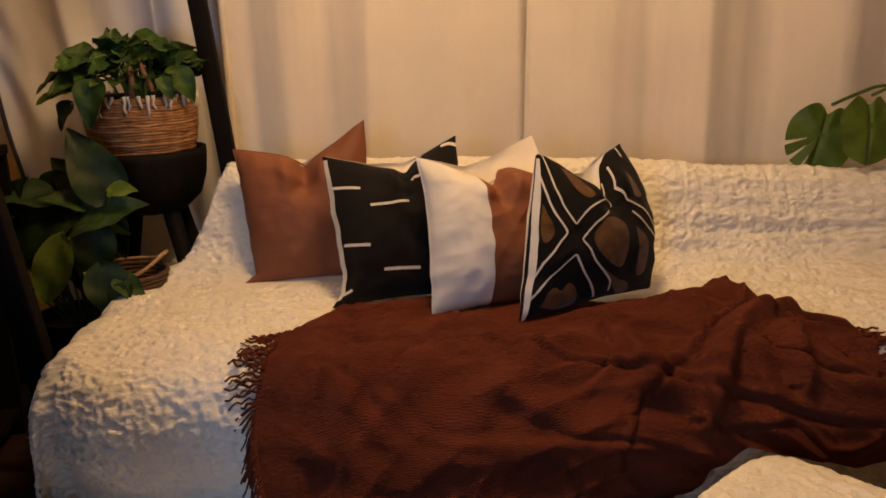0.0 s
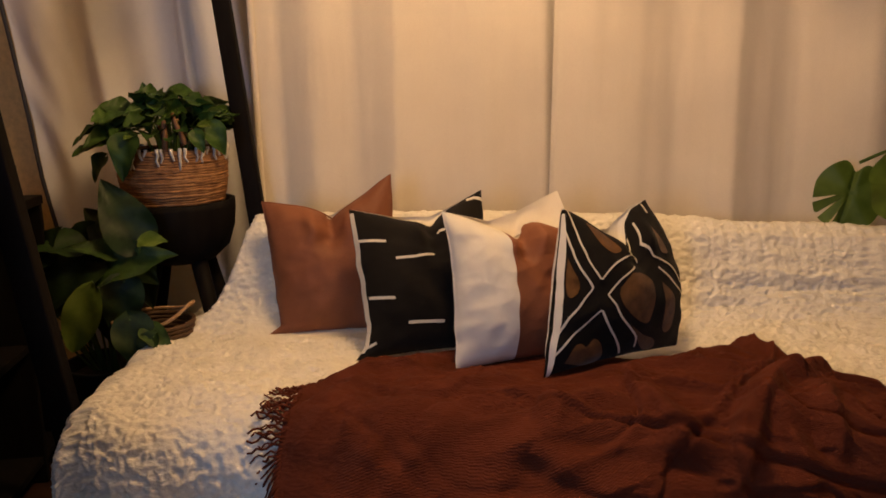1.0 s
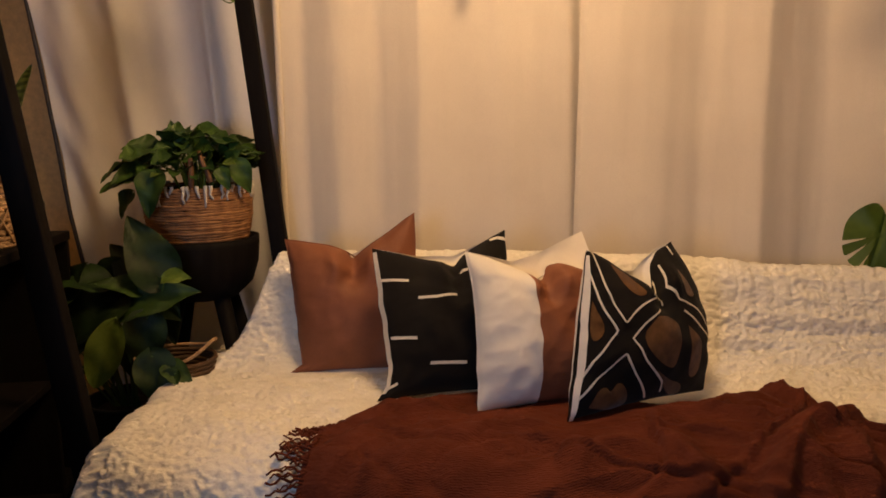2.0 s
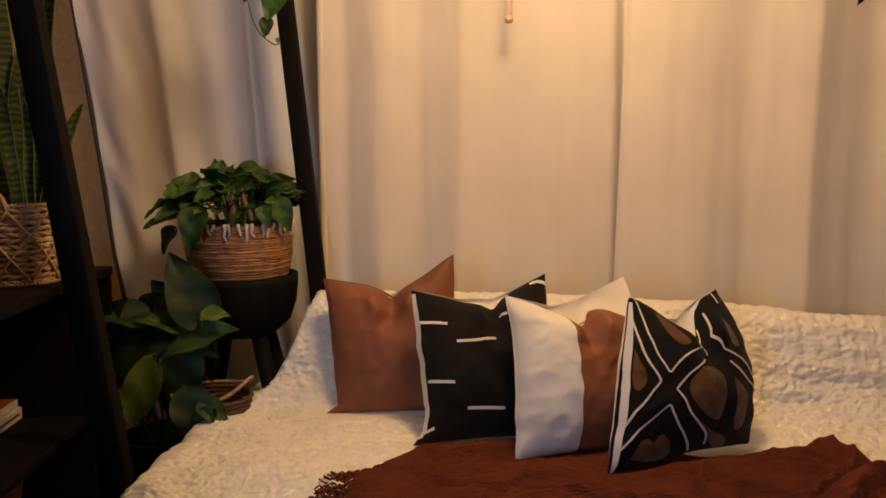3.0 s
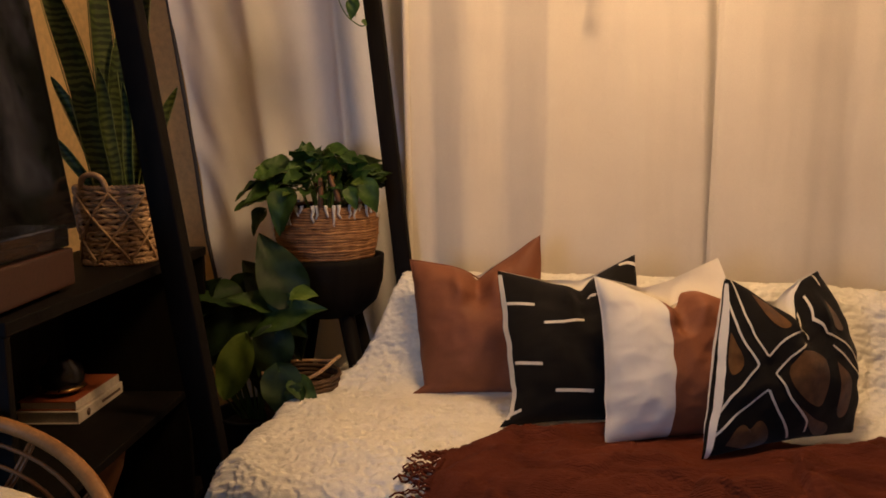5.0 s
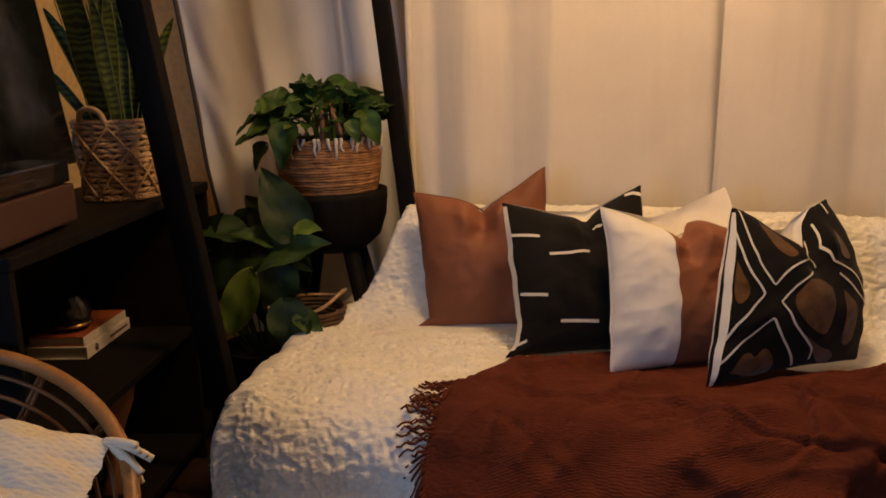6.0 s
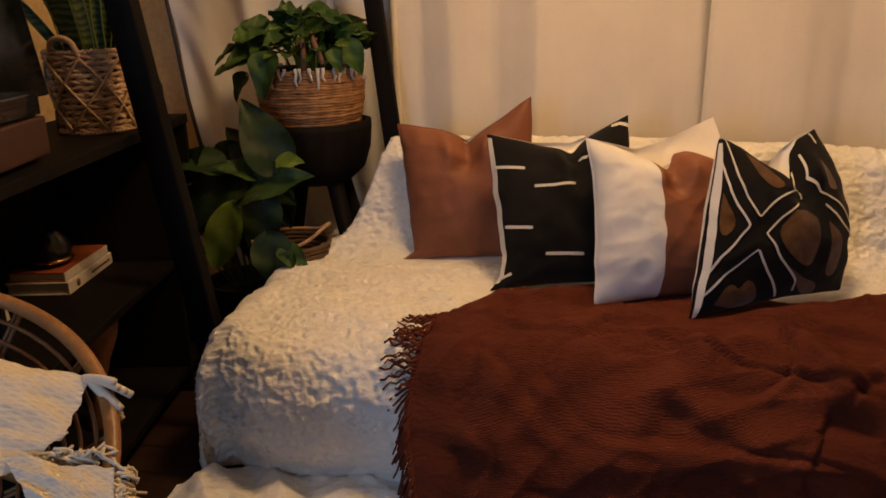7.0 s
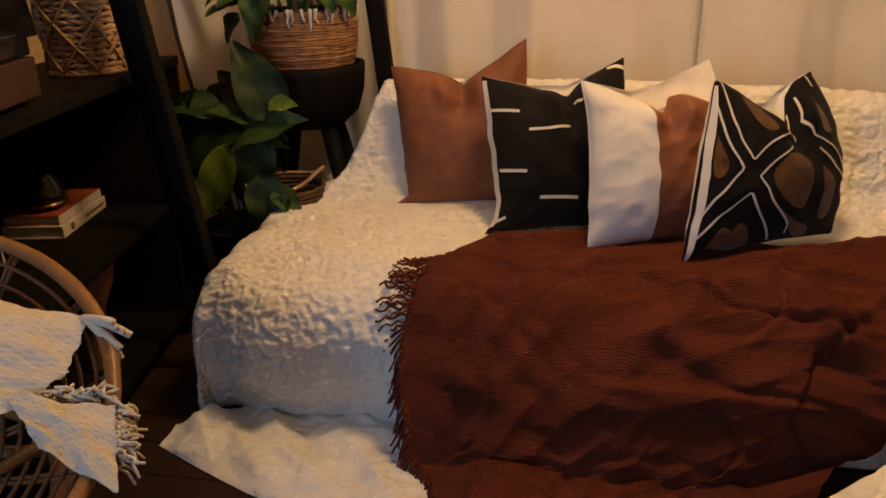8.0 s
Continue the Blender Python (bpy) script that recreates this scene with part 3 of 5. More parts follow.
throw = thing("throw_blanket", "rust brown knitted throw blanket lying rumpled over the sofa", "blanket")
part("cloth", sheet(throw_at, 270, 230), RUST, throw)
rnd = random.Random(4)
for k in range(120):
    v = k / 119 * 0.985 + 0.008
    o = throw_at(0.004, v)
    o2 = throw_at(0.02, v)
    away = (o - o2).normalized()
    hang = ease(0.38 - o.z, 0.0, 0.1)
    size = rnd.uniform(0.05, 0.10)
    turn = rnd.uniform(-0.9, 0.9)
    pts, q = [o + Vector((0.006, 0, 0.0))], o.copy()
    for i in range(7):
        bend = turn * (i / 6) + 0.5 * math.sin(i * 1.1 + k * 2.3)
        step = Vector((away.x, 0.7 * math.sin(bend), 0.0)) * (1 - 0.85 * hang) + Vector((-0.25 + 0.3 * math.sin(bend), -0.12, -1.0)) * hang
        q = q + step.normalized() * size / 7
        base_z = SEAT + 0.012 if q.y > 1.9 else q.z
        pts.append(Vector((q.x, q.y - (0.012 * hang), max(base_z + 0.006 * math.sin(i * 2 + k), 0.01) if hang < 0.3 else max(q.z, 0.02))))
    part("tassel", tube(pts, rnd.uniform(0.0028, 0.0045), 5, None, 0.7), RUST, throw)
for k in range(34):
    v = 0.3 + k / 33 * 0.66
    o = throw_at(0.995, v)
    size, turn = rnd.uniform(0.04, 0.075), rnd.uniform(-0.8, 0.8)
    hang = ease(0.38 - o.z, 0.0, 0.1)
    pts, q = [o.copy()], o.copy()
    for i in range(6):
        bend = turn + 0.8 * math.sin(i * 1.3 + k)
        step = Vector((0.9, 0.6 * math.sin(bend), 0.0)) * (1 - 0.85 * hang) + Vector((0.2 + 0.3 * math.sin(bend), -0.1, -1.0)) * hang
        q = q + step.normalized() * size / 6
        pts.append(q + Vector((0, 0, 0.004 * math.sin(i * 2 + k))))
    part("tassel", tube(pts, rnd.uniform(0.0028, 0.0045), 5, None, 0.7), RUST, throw)


# ---------------------------------------------------------------- cushions
class Cushion:
    """A stuffed square cushion hung between four corners. notch and rear give how far its front's and back's upper edges sink, nip how far its left edge draws in."""

    def __init__(self, bl, br, tr, tl, thick, notch, rear, nip, dent_at=0.5, seed=1, belly=0.0, creases=0.003):
        self.c = [Vector(p) for p in (bl, br, tr, tl)]
        self.n = ((self.c[1] - self.c[0]).cross(self.c[3] - self.c[0])).normalized()
        self.side = (self.c[1] - self.c[0]).normalized()
        self.thick, self.nip, self.dent_at, self.seed, self.belly, self.creases = thick, list(zip(*nip)), dent_at, seed, belly, creases
        self.steps = np.linspace(0, 1, 161)
        self.notch, self.rear = [sum(np.interp(self.steps + d, *zip(*table)) for d in (-0.02, -0.01, 0, 0.01, 0.02)) / 5 for table in (notch, rear)]

    def flat(self, a, b, rear=False):
        bow = 0.03
        b2 = 0.5 + (b - 0.5) * (1 - bow * 2 * math.sin(math.pi * a) * (0.8 if b < 0.5 else 0))
        bl, br, tr, tl = self.c
        p = (bl * (1 - a) + br * a) * (1 - b2) + (tl * (1 - a) + tr * a) * b2
        pull = lerp(b, *self.nip)
        p += self.side * (pull * (1 - a) ** 2 - 0.6 * pull * a * a * (self.belly == 0) + self.belly * a ** 3 * math.sin(math.pi * b))
        p += self.n * 0.006 * noise.noise((a * 7 + self.seed, b * 7, 3.0)) + self.side * 0.005 * noise.noise((b * 9, a * 3, self.seed)) * min(1, 6 * b * (1 - b))
        sink = lerp(a, self.steps, self.rear if rear else self.notch)
        p.z -= sink * max(0.0, b) ** 3
        if not rear:
            p += self.n * 0.75 * (sink - lerp(a, self.steps, self.rear)) * max(0.0, b) ** 3
        return p

    def swell(self, a, b):
        fa, fb = 1 - abs(2 * a - 1) ** 2.3, 1 - abs(2 * b - 1) ** 2.3
        f = max(0.0, fa) ** 0.62 * max(0.0, fb) ** 0.62
        g = math.exp(-((a - self.dent_at) / 0.085) ** 2) * ease(b, 0.5, 0.97)
        return f * (1 - 0.6 * g)

    def front(self, a, b, lift=0.0):
        w = 0.004 * noise.noise((a * 5 + self.seed, b * 4, 1.0)) + 0.002 * noise.noise((a * 11, b * 9, self.seed))
        w += self.creases * (0.35 - 1.3 * abs(noise.noise((a * 3.2 + b * 1.5, b * 6.5 - a * 2.2, self.seed + 3.0)))) + 0.45 * self.creases * (0.3 - abs(noise.noise((a * 6 - b * 3, b * 13 + a * 3, self.seed + 5.0))))
        g = math.exp(-((abs(a - self.dent_at) - 0.13) / 0.07) ** 2) * math.exp(-((b - 0.86) / 0.14) ** 2)
        pocket = -0.010 * math.exp(-((a - self.dent_at + 0.02) / 0.08) ** 2 - ((b - 0.70) / 0.05) ** 2)
        s = self.swell(a, b)
        return self.flat(a, b) + self.n * (self.thick * (0.55 * s + 0.20 * g * s) + (w + pocket) * min(1, 4 * s) + lift)

    def back(self, a, b):
        return self.flat(a, b, True) - self.n * self.thick * 0.5 * self.swell(a, b)

    def top_fold(self):
        """The back cloth that shows behind the sunken front edge."""
        return sheet(lambda u, v: self.front(u, 1).lerp(self.back(u, 1), v) - self.n * 0.012 * math.sin(math.pi * v) * min(1, 8 * u * (1 - u)), 60, 6)

    def side_fold(self):
        return sheet(lambda u, v: self.front(1, u).lerp(self.back(1, u), v), 40, 6)

    def panel(self, a0, a1, side="front", n=84):
        fn = self.front if side == "front" else self.back
        return sheet(lambda u, v: fn(a0 + (a1 - a0) * u, v), max(6, round(n * (a1 - a0))), n)

    def band(self, points, width, lift=0.0016):
        """A strip of cloth along points (a, b) of the front."""
        pts, _ = spread([(a, b, 0) for a, b in points], max(6, 7 * len(points)))
        bm, left, right = bmesh.new(), [], []
        for i, (a, b, _) in enumerate(pts):
            d = pts[min(i + 1, len(pts) - 1)] - pts[max(i - 1, 0)]
            d = d / max(1e-6, math.hypot(d[0], d[1]))
            w = width * (0.95 + 0.12 * noise.noise((a * 30, b * 30, 2)))
            ends = [min(1, max(0, v)) for v in (a - d[1] * w / 2, b + d[0] * w / 2, a + d[1] * w / 2, b - d[0] * w / 2)]
            left.append(bm.verts.new(self.front(ends[0], ends[1], lift)))
            right.append(bm.verts.new(self.front(ends[2], ends[3], lift)))
        for i in range(len(left) - 1):
            bm.faces.new((left[i], left[i + 1], right[i + 1], right[i]))
        return bm

    def patch(self, points, lift=0.0024, n=14):
        """A filled patch whose outline is given round a middle, as (a, b) points."""
        ca, cb = sum(p[0] for p in points) / len(points), sum(p[1] for p in points) / len(points)
        ring = smoothed([(a, b, 0) for a, b in points + points[:1]], 2)
        bm = bmesh.new()
        rows = []
        for k in range(n + 1):
            f = k / n
            rows.append([bm.verts.new(self.front(min(1, max(0, ca + (p.x - ca) * f)), min(1, max(0, cb + (p.y - cb) * f)), lift)) for p in ring])
        for r0, r1 in zip(rows, rows[1:]):
            for i in range(len(ring) - 1):
                bm.faces.new((r0[i], r0[i + 1], r1[i + 1], r1[i]))
        bmesh.ops.remove_doubles(bm, verts=bm.verts[:], dist=1e-5)
        return bm

    def seam(self, radius=0.0028):
        loop = [(a, 0.0) for a in np.linspace(0, 1, 16)[:-1]] + [(1.0, b) for b in np.linspace(0, 1, 16)[:-1]]
        loop += [(a, 1.0) for a in np.linspace(1, 0, 16)[:-1]] + [(0.0, b) for b in np.linspace(1, 0, 16)[:-1]]
        return tube([self.front(a, b) for a, b in loop], radius, 6, None, 1.0, True)


tan = thing("cushion", "tan brown leather square cushion with a dented top", "cushion", group="cushions on the sofa")
c = Cushion((-0.648, 2.545, 0.404), (-0.19, 2.60, 0.40), (-0.25, 2.727, 0.907), (-0.672, 2.654, 0.831), 0.16,
            [(0, 0), (0.33, 0.05), (0.466, 0.081), (0.515, 0.116), (0.58, 0.095), (0.8, 0.048), (1, 0)], [(0, 0), (0.33, 0.047), (0.515, 0.098), (0.8, 0.044), (1, 0)],
            [(0, 0), (0.07, 0.045), (0.2, 0.038), (0.5, 0.026), (0.8, 0.016), (1, 0)], 0.515, 2)
part("front_panel", c.panel(0, 1), LEATHER, tan)
part("back_panel", c.panel(0, 1, "back"), CREAM_CLOTH, tan, "cream cotton back")
part("top_fold", c.top_fold(), CREAM_CLOTH, tan)
part("seam", c.seam(), LEATHER, tan)

black = thing("cushion", "black cotton cushion with short white woven dashes", "cushion", group="cushions on the sofa")
c = Cushion((-0.324, 2.285, 0.404), (0.10, 2.42, 0.40), (0.052, 2.62, 0.862), (-0.355, 2.48, 0.826), 0.16,
            [(0, 0), (0.21, 0.033), (0.43, 0.07), (0.5, 0.081), (0.587, 0.104), (0.65, 0.072), (0.725, 0.05), (0.87, 0.022), (1, 0)], [(0, 0), (0.3, 0.042), (0.587, 0.062), (0.72, 0.045), (1, 0)],
            [(0, 0), (0.08, 0.028), (0.2, 0.038), (0.5, 0.022), (0.8, 0.008), (1, 0)], 0.587, 5)
part("front_panel", c.panel(0, 1), BLACK_CLOTH, black)
part("back_panel", c.panel(0, 1, "back"), CREAM_CLOTH, black, "cream cotton back")
part("top_fold", c.top_fold(), CREAM_CLOTH, black)
part("edge", c.band([(0.012, 0.04), (0.012, 0.5), (0.012, 0.97)], 0.03, 0.006), CREAM_CLOTH, black, "cream side edge")
DASHES = [[(0.00, 0.77), (0.21, 0.75)], [(0.26, 0.62), (0.40, 0.62), (0.55, 0.64)], [(0.04, 0.38), (0.22, 0.35)], [(0.31, 0.18), (0.46, 0.17), (0.60, 0.16)], [(0.02, 0.07), (0.08, 0.09)], [(0.87, 0.98), (0.93, 0.97), (1.00, 0.93)], [(0.61, 0.84), (0.63, 0.85), (0.66, 0.82)], [(0.68, 0.39), (0.70, 0.39)]]
for pts in DASHES:
    part("dash", c.band(pts, 0.021), CREAM_CLOTH, black)

duo = thing("cushion", "white linen and tan leather two-tone cushion, top dented", "cushion", group="cushions on the sofa")
c = Cushion((-0.026, 2.20, 0.398), (0.36, 2.36, 0.398), (0.285, 2.52, 0.868), (-0.062, 2.335, 0.838), 0.18,
            [(0, 0), (0.2, 0.036), (0.39, 0.080), (0.47, 0.104), (0.57, 0.136), (0.64, 0.088), (0.73, 0.086), (0.9, 0.125), (1, 0.165)], [(0, 0), (0.39, 0.055), (0.6, 0.045), (0.8, 0.022), (1, 0)],
            [(0, 0), (0.2, 0.007), (0.5, 0.016), (0.75, 0.016), (1, 0)], 0.57, 9, 0, 0.005)
part("linen_panel", c.panel(0, 0.42), WHITE_CLOTH, duo, "white linen front half")
part("leather_panel", c.panel(0.42, 1), LEATHER, duo, "tan leather front half")
part("back_panel", c.panel(0, 1, "back"), CREAM_CLOTH, duo, "cream cotton back")
part("seam", c.seam(0.002), WHITE_CLOTH, duo)
part("top_fold", c.top_fold(), CREAM_CLOTH, duo, "white linen upper corner")
part("side_fold", c.side_fold(), CREAM_CLOTH, duo)

mud = thing("cushion", "black and ochre mud-cloth cushion with white crossing lines", "cushion", group="cushions on the sofa")
c = Cushion((0.212, 2.12, 0.410), (0.63, 2.38, 0.412), (0.54, 2.45, 0.845), (0.272, 2.25, 0.852), 0.18,
            [(0, 0), (0.13, 0.012), (0.33, 0.053), (0.47, 0.092), (0.60, 0.142), (0.64, 0.112), (0.69, 0.062), (0.8, 0.025), (1, 0)], [(0, 0), (0.4, 0.070), (0.53, 0.074), (0.67, 0.044), (0.8, 0.02), (1, 0)],
            [(0, 0), (1, 0)], 0.60, 13, 0.06)
part("front_panel", c.panel(0, 1), BLACK_CLOTH, mud)
part("back_panel", c.panel(0, 1, "back"), WHITE_CLOTH, mud, "white cotton back")
part("top_fold", c.top_fold(), WHITE_CLOTH, mud)
part("edge", c.band([(0.018, 0.0), (0.018, 0.3), (0.015, 0.6), (0.008, 0.97)], 0.028, 0.006), WHITE_CLOTH, mud, "white side edge")
MUD_LINES = [[(0.02, 0.87), (0.08, 0.70), (0.19, 0.51), (0.06, 0.34), (0.01, 0.20)], [(0.06, 1.00), (0.12, 0.78), (0.24, 0.56), (0.36, 0.68), (0.53, 0.80)], [(0.02, 0.11), (0.11, 0.24), (0.25, 0.37), (0.35, 0.21), (0.47, 0.04)], [(0.52, 0.67), (0.39, 0.56), (0.30, 0.46), (0.40, 0.30), (0.55, 0.13), (0.58, 0.06)], [(0.64, 1.00), (0.57, 0.89), (0.58, 0.72)], [(0.71, 0.97), (0.66, 0.85), (0.70, 0.68), (0.83, 0.58), (0.94, 0.43)], [(0.72, 0.59), (0.82, 0.48), (0.95, 0.34)], [(0.91, 1.00), (0.88, 0.94)]]
MUD_PATCHES = [[(0.04, 0.70), (0.13, 0.52), (0.04, 0.43)], [(0.48, 0.61), (0.58, 0.62), (0.65, 0.52), (0.66, 0.36), (0.63, 0.21), (0.54, 0.24), (0.34, 0.44)], [(0.10, 0.06), (0.12, 0.16), (0.17, 0.18), (0.20, 0.13), (0.24, 0.20), (0.30, 0.14), (0.36, 0.01), (0.26, 0.00)], [(0.74, 0.48), (0.82, 0.39), (0.88, 0.26), (0.84, 0.10), (0.75, 0.15), (0.75, 0.32)], [(0.20, 0.95), (0.33, 0.92), (0.44, 0.80), (0.36, 0.74), (0.26, 0.80)], [(0.80, 0.86), (0.84, 0.79), (0.89, 0.64), (0.80, 0.66), (0.78, 0.76)], [(0.43, 0.27), (0.59, 0.14), (0.74, 0.09), (0.76, 0.00), (0.64, 0.03)]]

for pts in MUD_PATCHES:
    part("dyed_patch", c.patch(pts), OCHRE_CLOTH, mud)
for pts in MUD_LINES:
    part("line", c.band(pts, 0.0135, 0.0035), CREAM_CLOTH, mud)


# ---------------------------------------------------------------- leaves
def leaf_mesh(name, length, width, kind, material, droop=0.25, cup=0.18, n=16, m=8):
    """A leaf from its stalk at the origin along +y: 'heart', 'blade' or 'oval'. The midrib is sunk a little."""
    def at(u, v):
        side = v * 2 - 1
        if kind == "heart":
            w = (math.sin(math.pi * min(1, u ** 0.62)) ** 0.8) * (1 - 0.25 * u)
            y = u * length - 0.16 * length * (abs(side) ** 1.5) * (1 - u) ** 3
        elif kind == "oval":
            w = math.sin(math.pi * u ** 0.85) ** 0.7
            y = u * length
        else:
            w = min(1.0, (0.55 + 0.75 * u) * (1 - u ** 5) ** 0.7)
            y = u * length
        x = side * w * width / 2
        z = -droop * length * u * u + cup * width * side * side * w - 0.02 * width * math.exp(-(side / 0.12) ** 2) + 0.02 * width * math.sin(u * 14 + side * 3) + 0.016 * width * math.sin(u * 34 - abs(side) * 11) + 0.05 * width * abs(side) ** 3 * math.sin(u * 11 + 4 * side)
        return x, y, z
    bm = sheet(at, n, m)
    bmesh.ops.remove_doubles(bm, verts=bm.verts[:], dist=1e-5)
    bmesh.ops.recalc_face_normals(bm, faces=bm.faces[:])
    me = bpy.data.meshes.new(name)
    bm.to_mesh(me)
    bm.free()
    for p in me.polygons:
        p.use_smooth = True
    me.materials.append(material)
    return me


def facing(at, tip, normal, size=1.0):
    """The pose of a leaf whose stalk end is at `at`, whose tip points along `tip` and whose upper side looks along `normal`."""
    y = Vector(tip).normalized()
    z = (Vector(normal) - y * Vector(normal).dot(y)).normalized()
    x = y.cross(z)
    m = Matrix((x, y, z)).transposed().to_4x4()
    return Matrix.Translation(at) @ m @ Matrix.Scale(size, 4)


HEARTS = [leaf_mesh("leaf", 0.118, 0.098, "heart", POTHOS, d, c) for d, c in ((0.2, 0.15), (0.45, 0.22), (0.05, 0.10))]
HEART_PALE = leaf_mesh("leaf", 0.10, 0.075, "heart", LIME, 0.2, 0.15)
BIG_DARK = [leaf_mesh("leaf", 0.24, 0.18, "heart", DEEP_SHADED, d, c) for d, c in ((0.25, 0.12), (0.45, 0.2))]
BIG_GREEN = leaf_mesh("leaf", 0.22, 0.15, "heart", MID_SHADED, 0.3, 0.2)
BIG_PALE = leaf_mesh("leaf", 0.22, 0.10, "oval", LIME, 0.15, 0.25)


# ---------------------------------------------------------------- black ladder for plants
ladder = thing("plant_ladder", "tall black wooden ladder leaning into the corner, plants hung on it", "ladder")


def rail(a, b, wide, deep):
    a, b = Vector(a), Vector(b)
    d = (b - a).normalized()
    x = Vector((1, 0, 0))
    x = (x - d * x.dot(d)).normalized()
    y = d.cross(x)
    m = Matrix((x, y, d)).transposed().to_4x4()
    bm = box(-wide / 2, wide / 2, -deep / 2, deep / 2, 0, (b - a).length, 0.006)
    bm.transform(Matrix.Translation(a) @ m)
    return bm


part("rail", rail((-1.068, 2.10, 0.0), (-1.425, 2.10, 2.42), 0.078, 0.045), BLACK_WOOD, ladder)
part("rail", rail((-0.70, 2.95, 0.0), (-0.935, 2.95, 2.42), 0.062, 0.04), BLACK_WOOD, ladder)
part("rung", tube([(-1.40, 2.10, 2.25), (-0.92, 2.95, 2.25)], 0.018, 10), BLACK_WOOD, ladder)

vine = thing("trailing_pothos", "green pothos vine trailing down beside the black ladder", "plant")
for pts in ([(-0.93, 2.82, 2.27), (-0.95, 2.78, 2.0), (-0.955, 2.77, 1.80), (-0.925, 2.77, 1.66), (-0.86, 2.77, 1.605), (-0.84, 2.77, 1.61)],
            [(-0.90, 2.84, 2.27), (-0.86, 2.78, 2.05), (-0.85, 2.77, 1.85), (-0.865, 2.77, 1.68), (-0.875, 2.77, 1.64)],
            [(-1.12, 2.58, 2.26), (-1.17, 2.55, 2.1), (-1.17, 2.55, 1.86)]):
    part("stem", tube(smoothed(pts), 0.0022, 6), STEM, vine)
for at, tip, nor, size, me in (((-0.945, 2.765, 1.83), (-0.1, -0.2, -1), (0.1, -1, 0.1), 0.72, HEARTS[0]), ((-0.855, 2.76, 1.87), (0.1, -0.2, -1), (-0.3, -1, 0.2), 1.0, HEART_PALE),
                               ((-0.835, 2.76, 1.80), (-0.35, -0.1, -1), (0.2, -1, 0.2), 1.05, HEARTS[2]), ((-0.875, 2.76, 1.69), (-0.2, -0.1, -1), (0.2, -1, 0.1), 0.52, HEARTS[0]),
                               ((-0.845, 2.76, 1.625), (0.6, 0, -0.8), (0.2, -1, 0.1), 0.22, HEART_PALE), ((-0.96, 2.76, 1.95), (-0.4, 0, -1), (0, -1, 0.3), 0.8, HEARTS[1]),
                               ((-1.18, 2.54, 1.93), (-0.4, -0.1, -1), (0.1, -1, 0.2), 0.75, HEARTS[1]), ((-1.16, 2.54, 1.91), (0.5, -0.1, -1), (0.1, -1, 0.2), 0.7, HEARTS[0])):
    shared("leaf", me, vine, facing(at, tip, nor, size))

hang = thing("hanging_plant", "dark fern-like leaves hanging down before the curtain", "plant")
part("stem", tube(smoothed([(1.08, 2.62, 2.5), (1.03, 2.64, 2.1), (0.98, 2.68, 1.83)]), 0.003, 6), STEM, hang)
for k in range(6):
    shared("leaf", BIG_DARK[1], hang, facing((0.955 + 0.03 * k, 2.68, 1.825 + 0.012 * k), (-0.45 + 0.22 * k, -0.1, -1), (0.3, -1, 0.1), 0.5 + 0.09 * (k % 3)))


# ---------------------------------------------------------------- plant in a wicker basket on a black stand
def coil_basket(at, r0, r1, z0, z1, turns, rod, bulge=0.0, jitter=0.0025, seed=0):
    """Coiled cane: rings of thin rods, each a little uneven."""
    bm = bmesh.new()
    for k in range(turns):
        f = k / (turns - 1)
        r = r0 + (r1 - r0) * f + bulge * math.sin(math.pi * f)
        z = z0 + (z1 - z0) * f
        tube([(at[0] + (r + jitter * noise.noise((math.cos(a) * 5, math.sin(a) * 5, k + seed))) * math.cos(a), at[1] + (r + jitter * noise.noise((math.cos(a) * 5, math.sin(a) * 5, k + seed))) * math.sin(a),
               z + 1.6 * jitter * noise.noise((math.cos(a) * 4, math.sin(a) * 4, k * 3 + seed))) for a in np.linspace(0, 2 * math.pi, 57)[:-1]], rod * (0.8 + 0.4 * ((k * 7 + seed) % 5) / 4), 6, bm, 1.0, True)
    return bm


PX, PY = -1.035, 2.86
stand = thing("plant_stand", "black round-topped wooden plant stand on splayed legs", "plant stand")
part("bowl", lathe([(0.05, 0.585), (0.12, 0.60), (0.175, 0.65), (0.198, 0.72), (0.205, 0.79), (0.205, 0.815), (0.188, 0.815), (0.185, 0.775), (0.05, 0.772)], 44, None, (PX, PY, 0)), BLACK_WOOD, stand)
for k in range(4):
    a = math.pi / 4 + k * math.pi / 2 + 0.15
    ca, sa = math.cos(a), math.sin(a)
    part("leg", tube([(PX + 0.10 * ca, PY + 0.10 * sa, 0.63), (PX + 0.20 * ca, PY + 0.20 * sa, 0.3), (PX + 0.30 * ca, PY + 0.30 * sa, 0.0)], 0.030, 10, None, 0.75), BLACK_WOOD, stand)
part("stretcher", tube([(PX + 0.20 * math.cos(a), PY + 0.20 * math.sin(a), 0.3) for a in np.linspace(0, 2 * math.pi, 33)[:-1]], 0.012, 8, None, 1.0, True), BLACK_WOOD, stand)

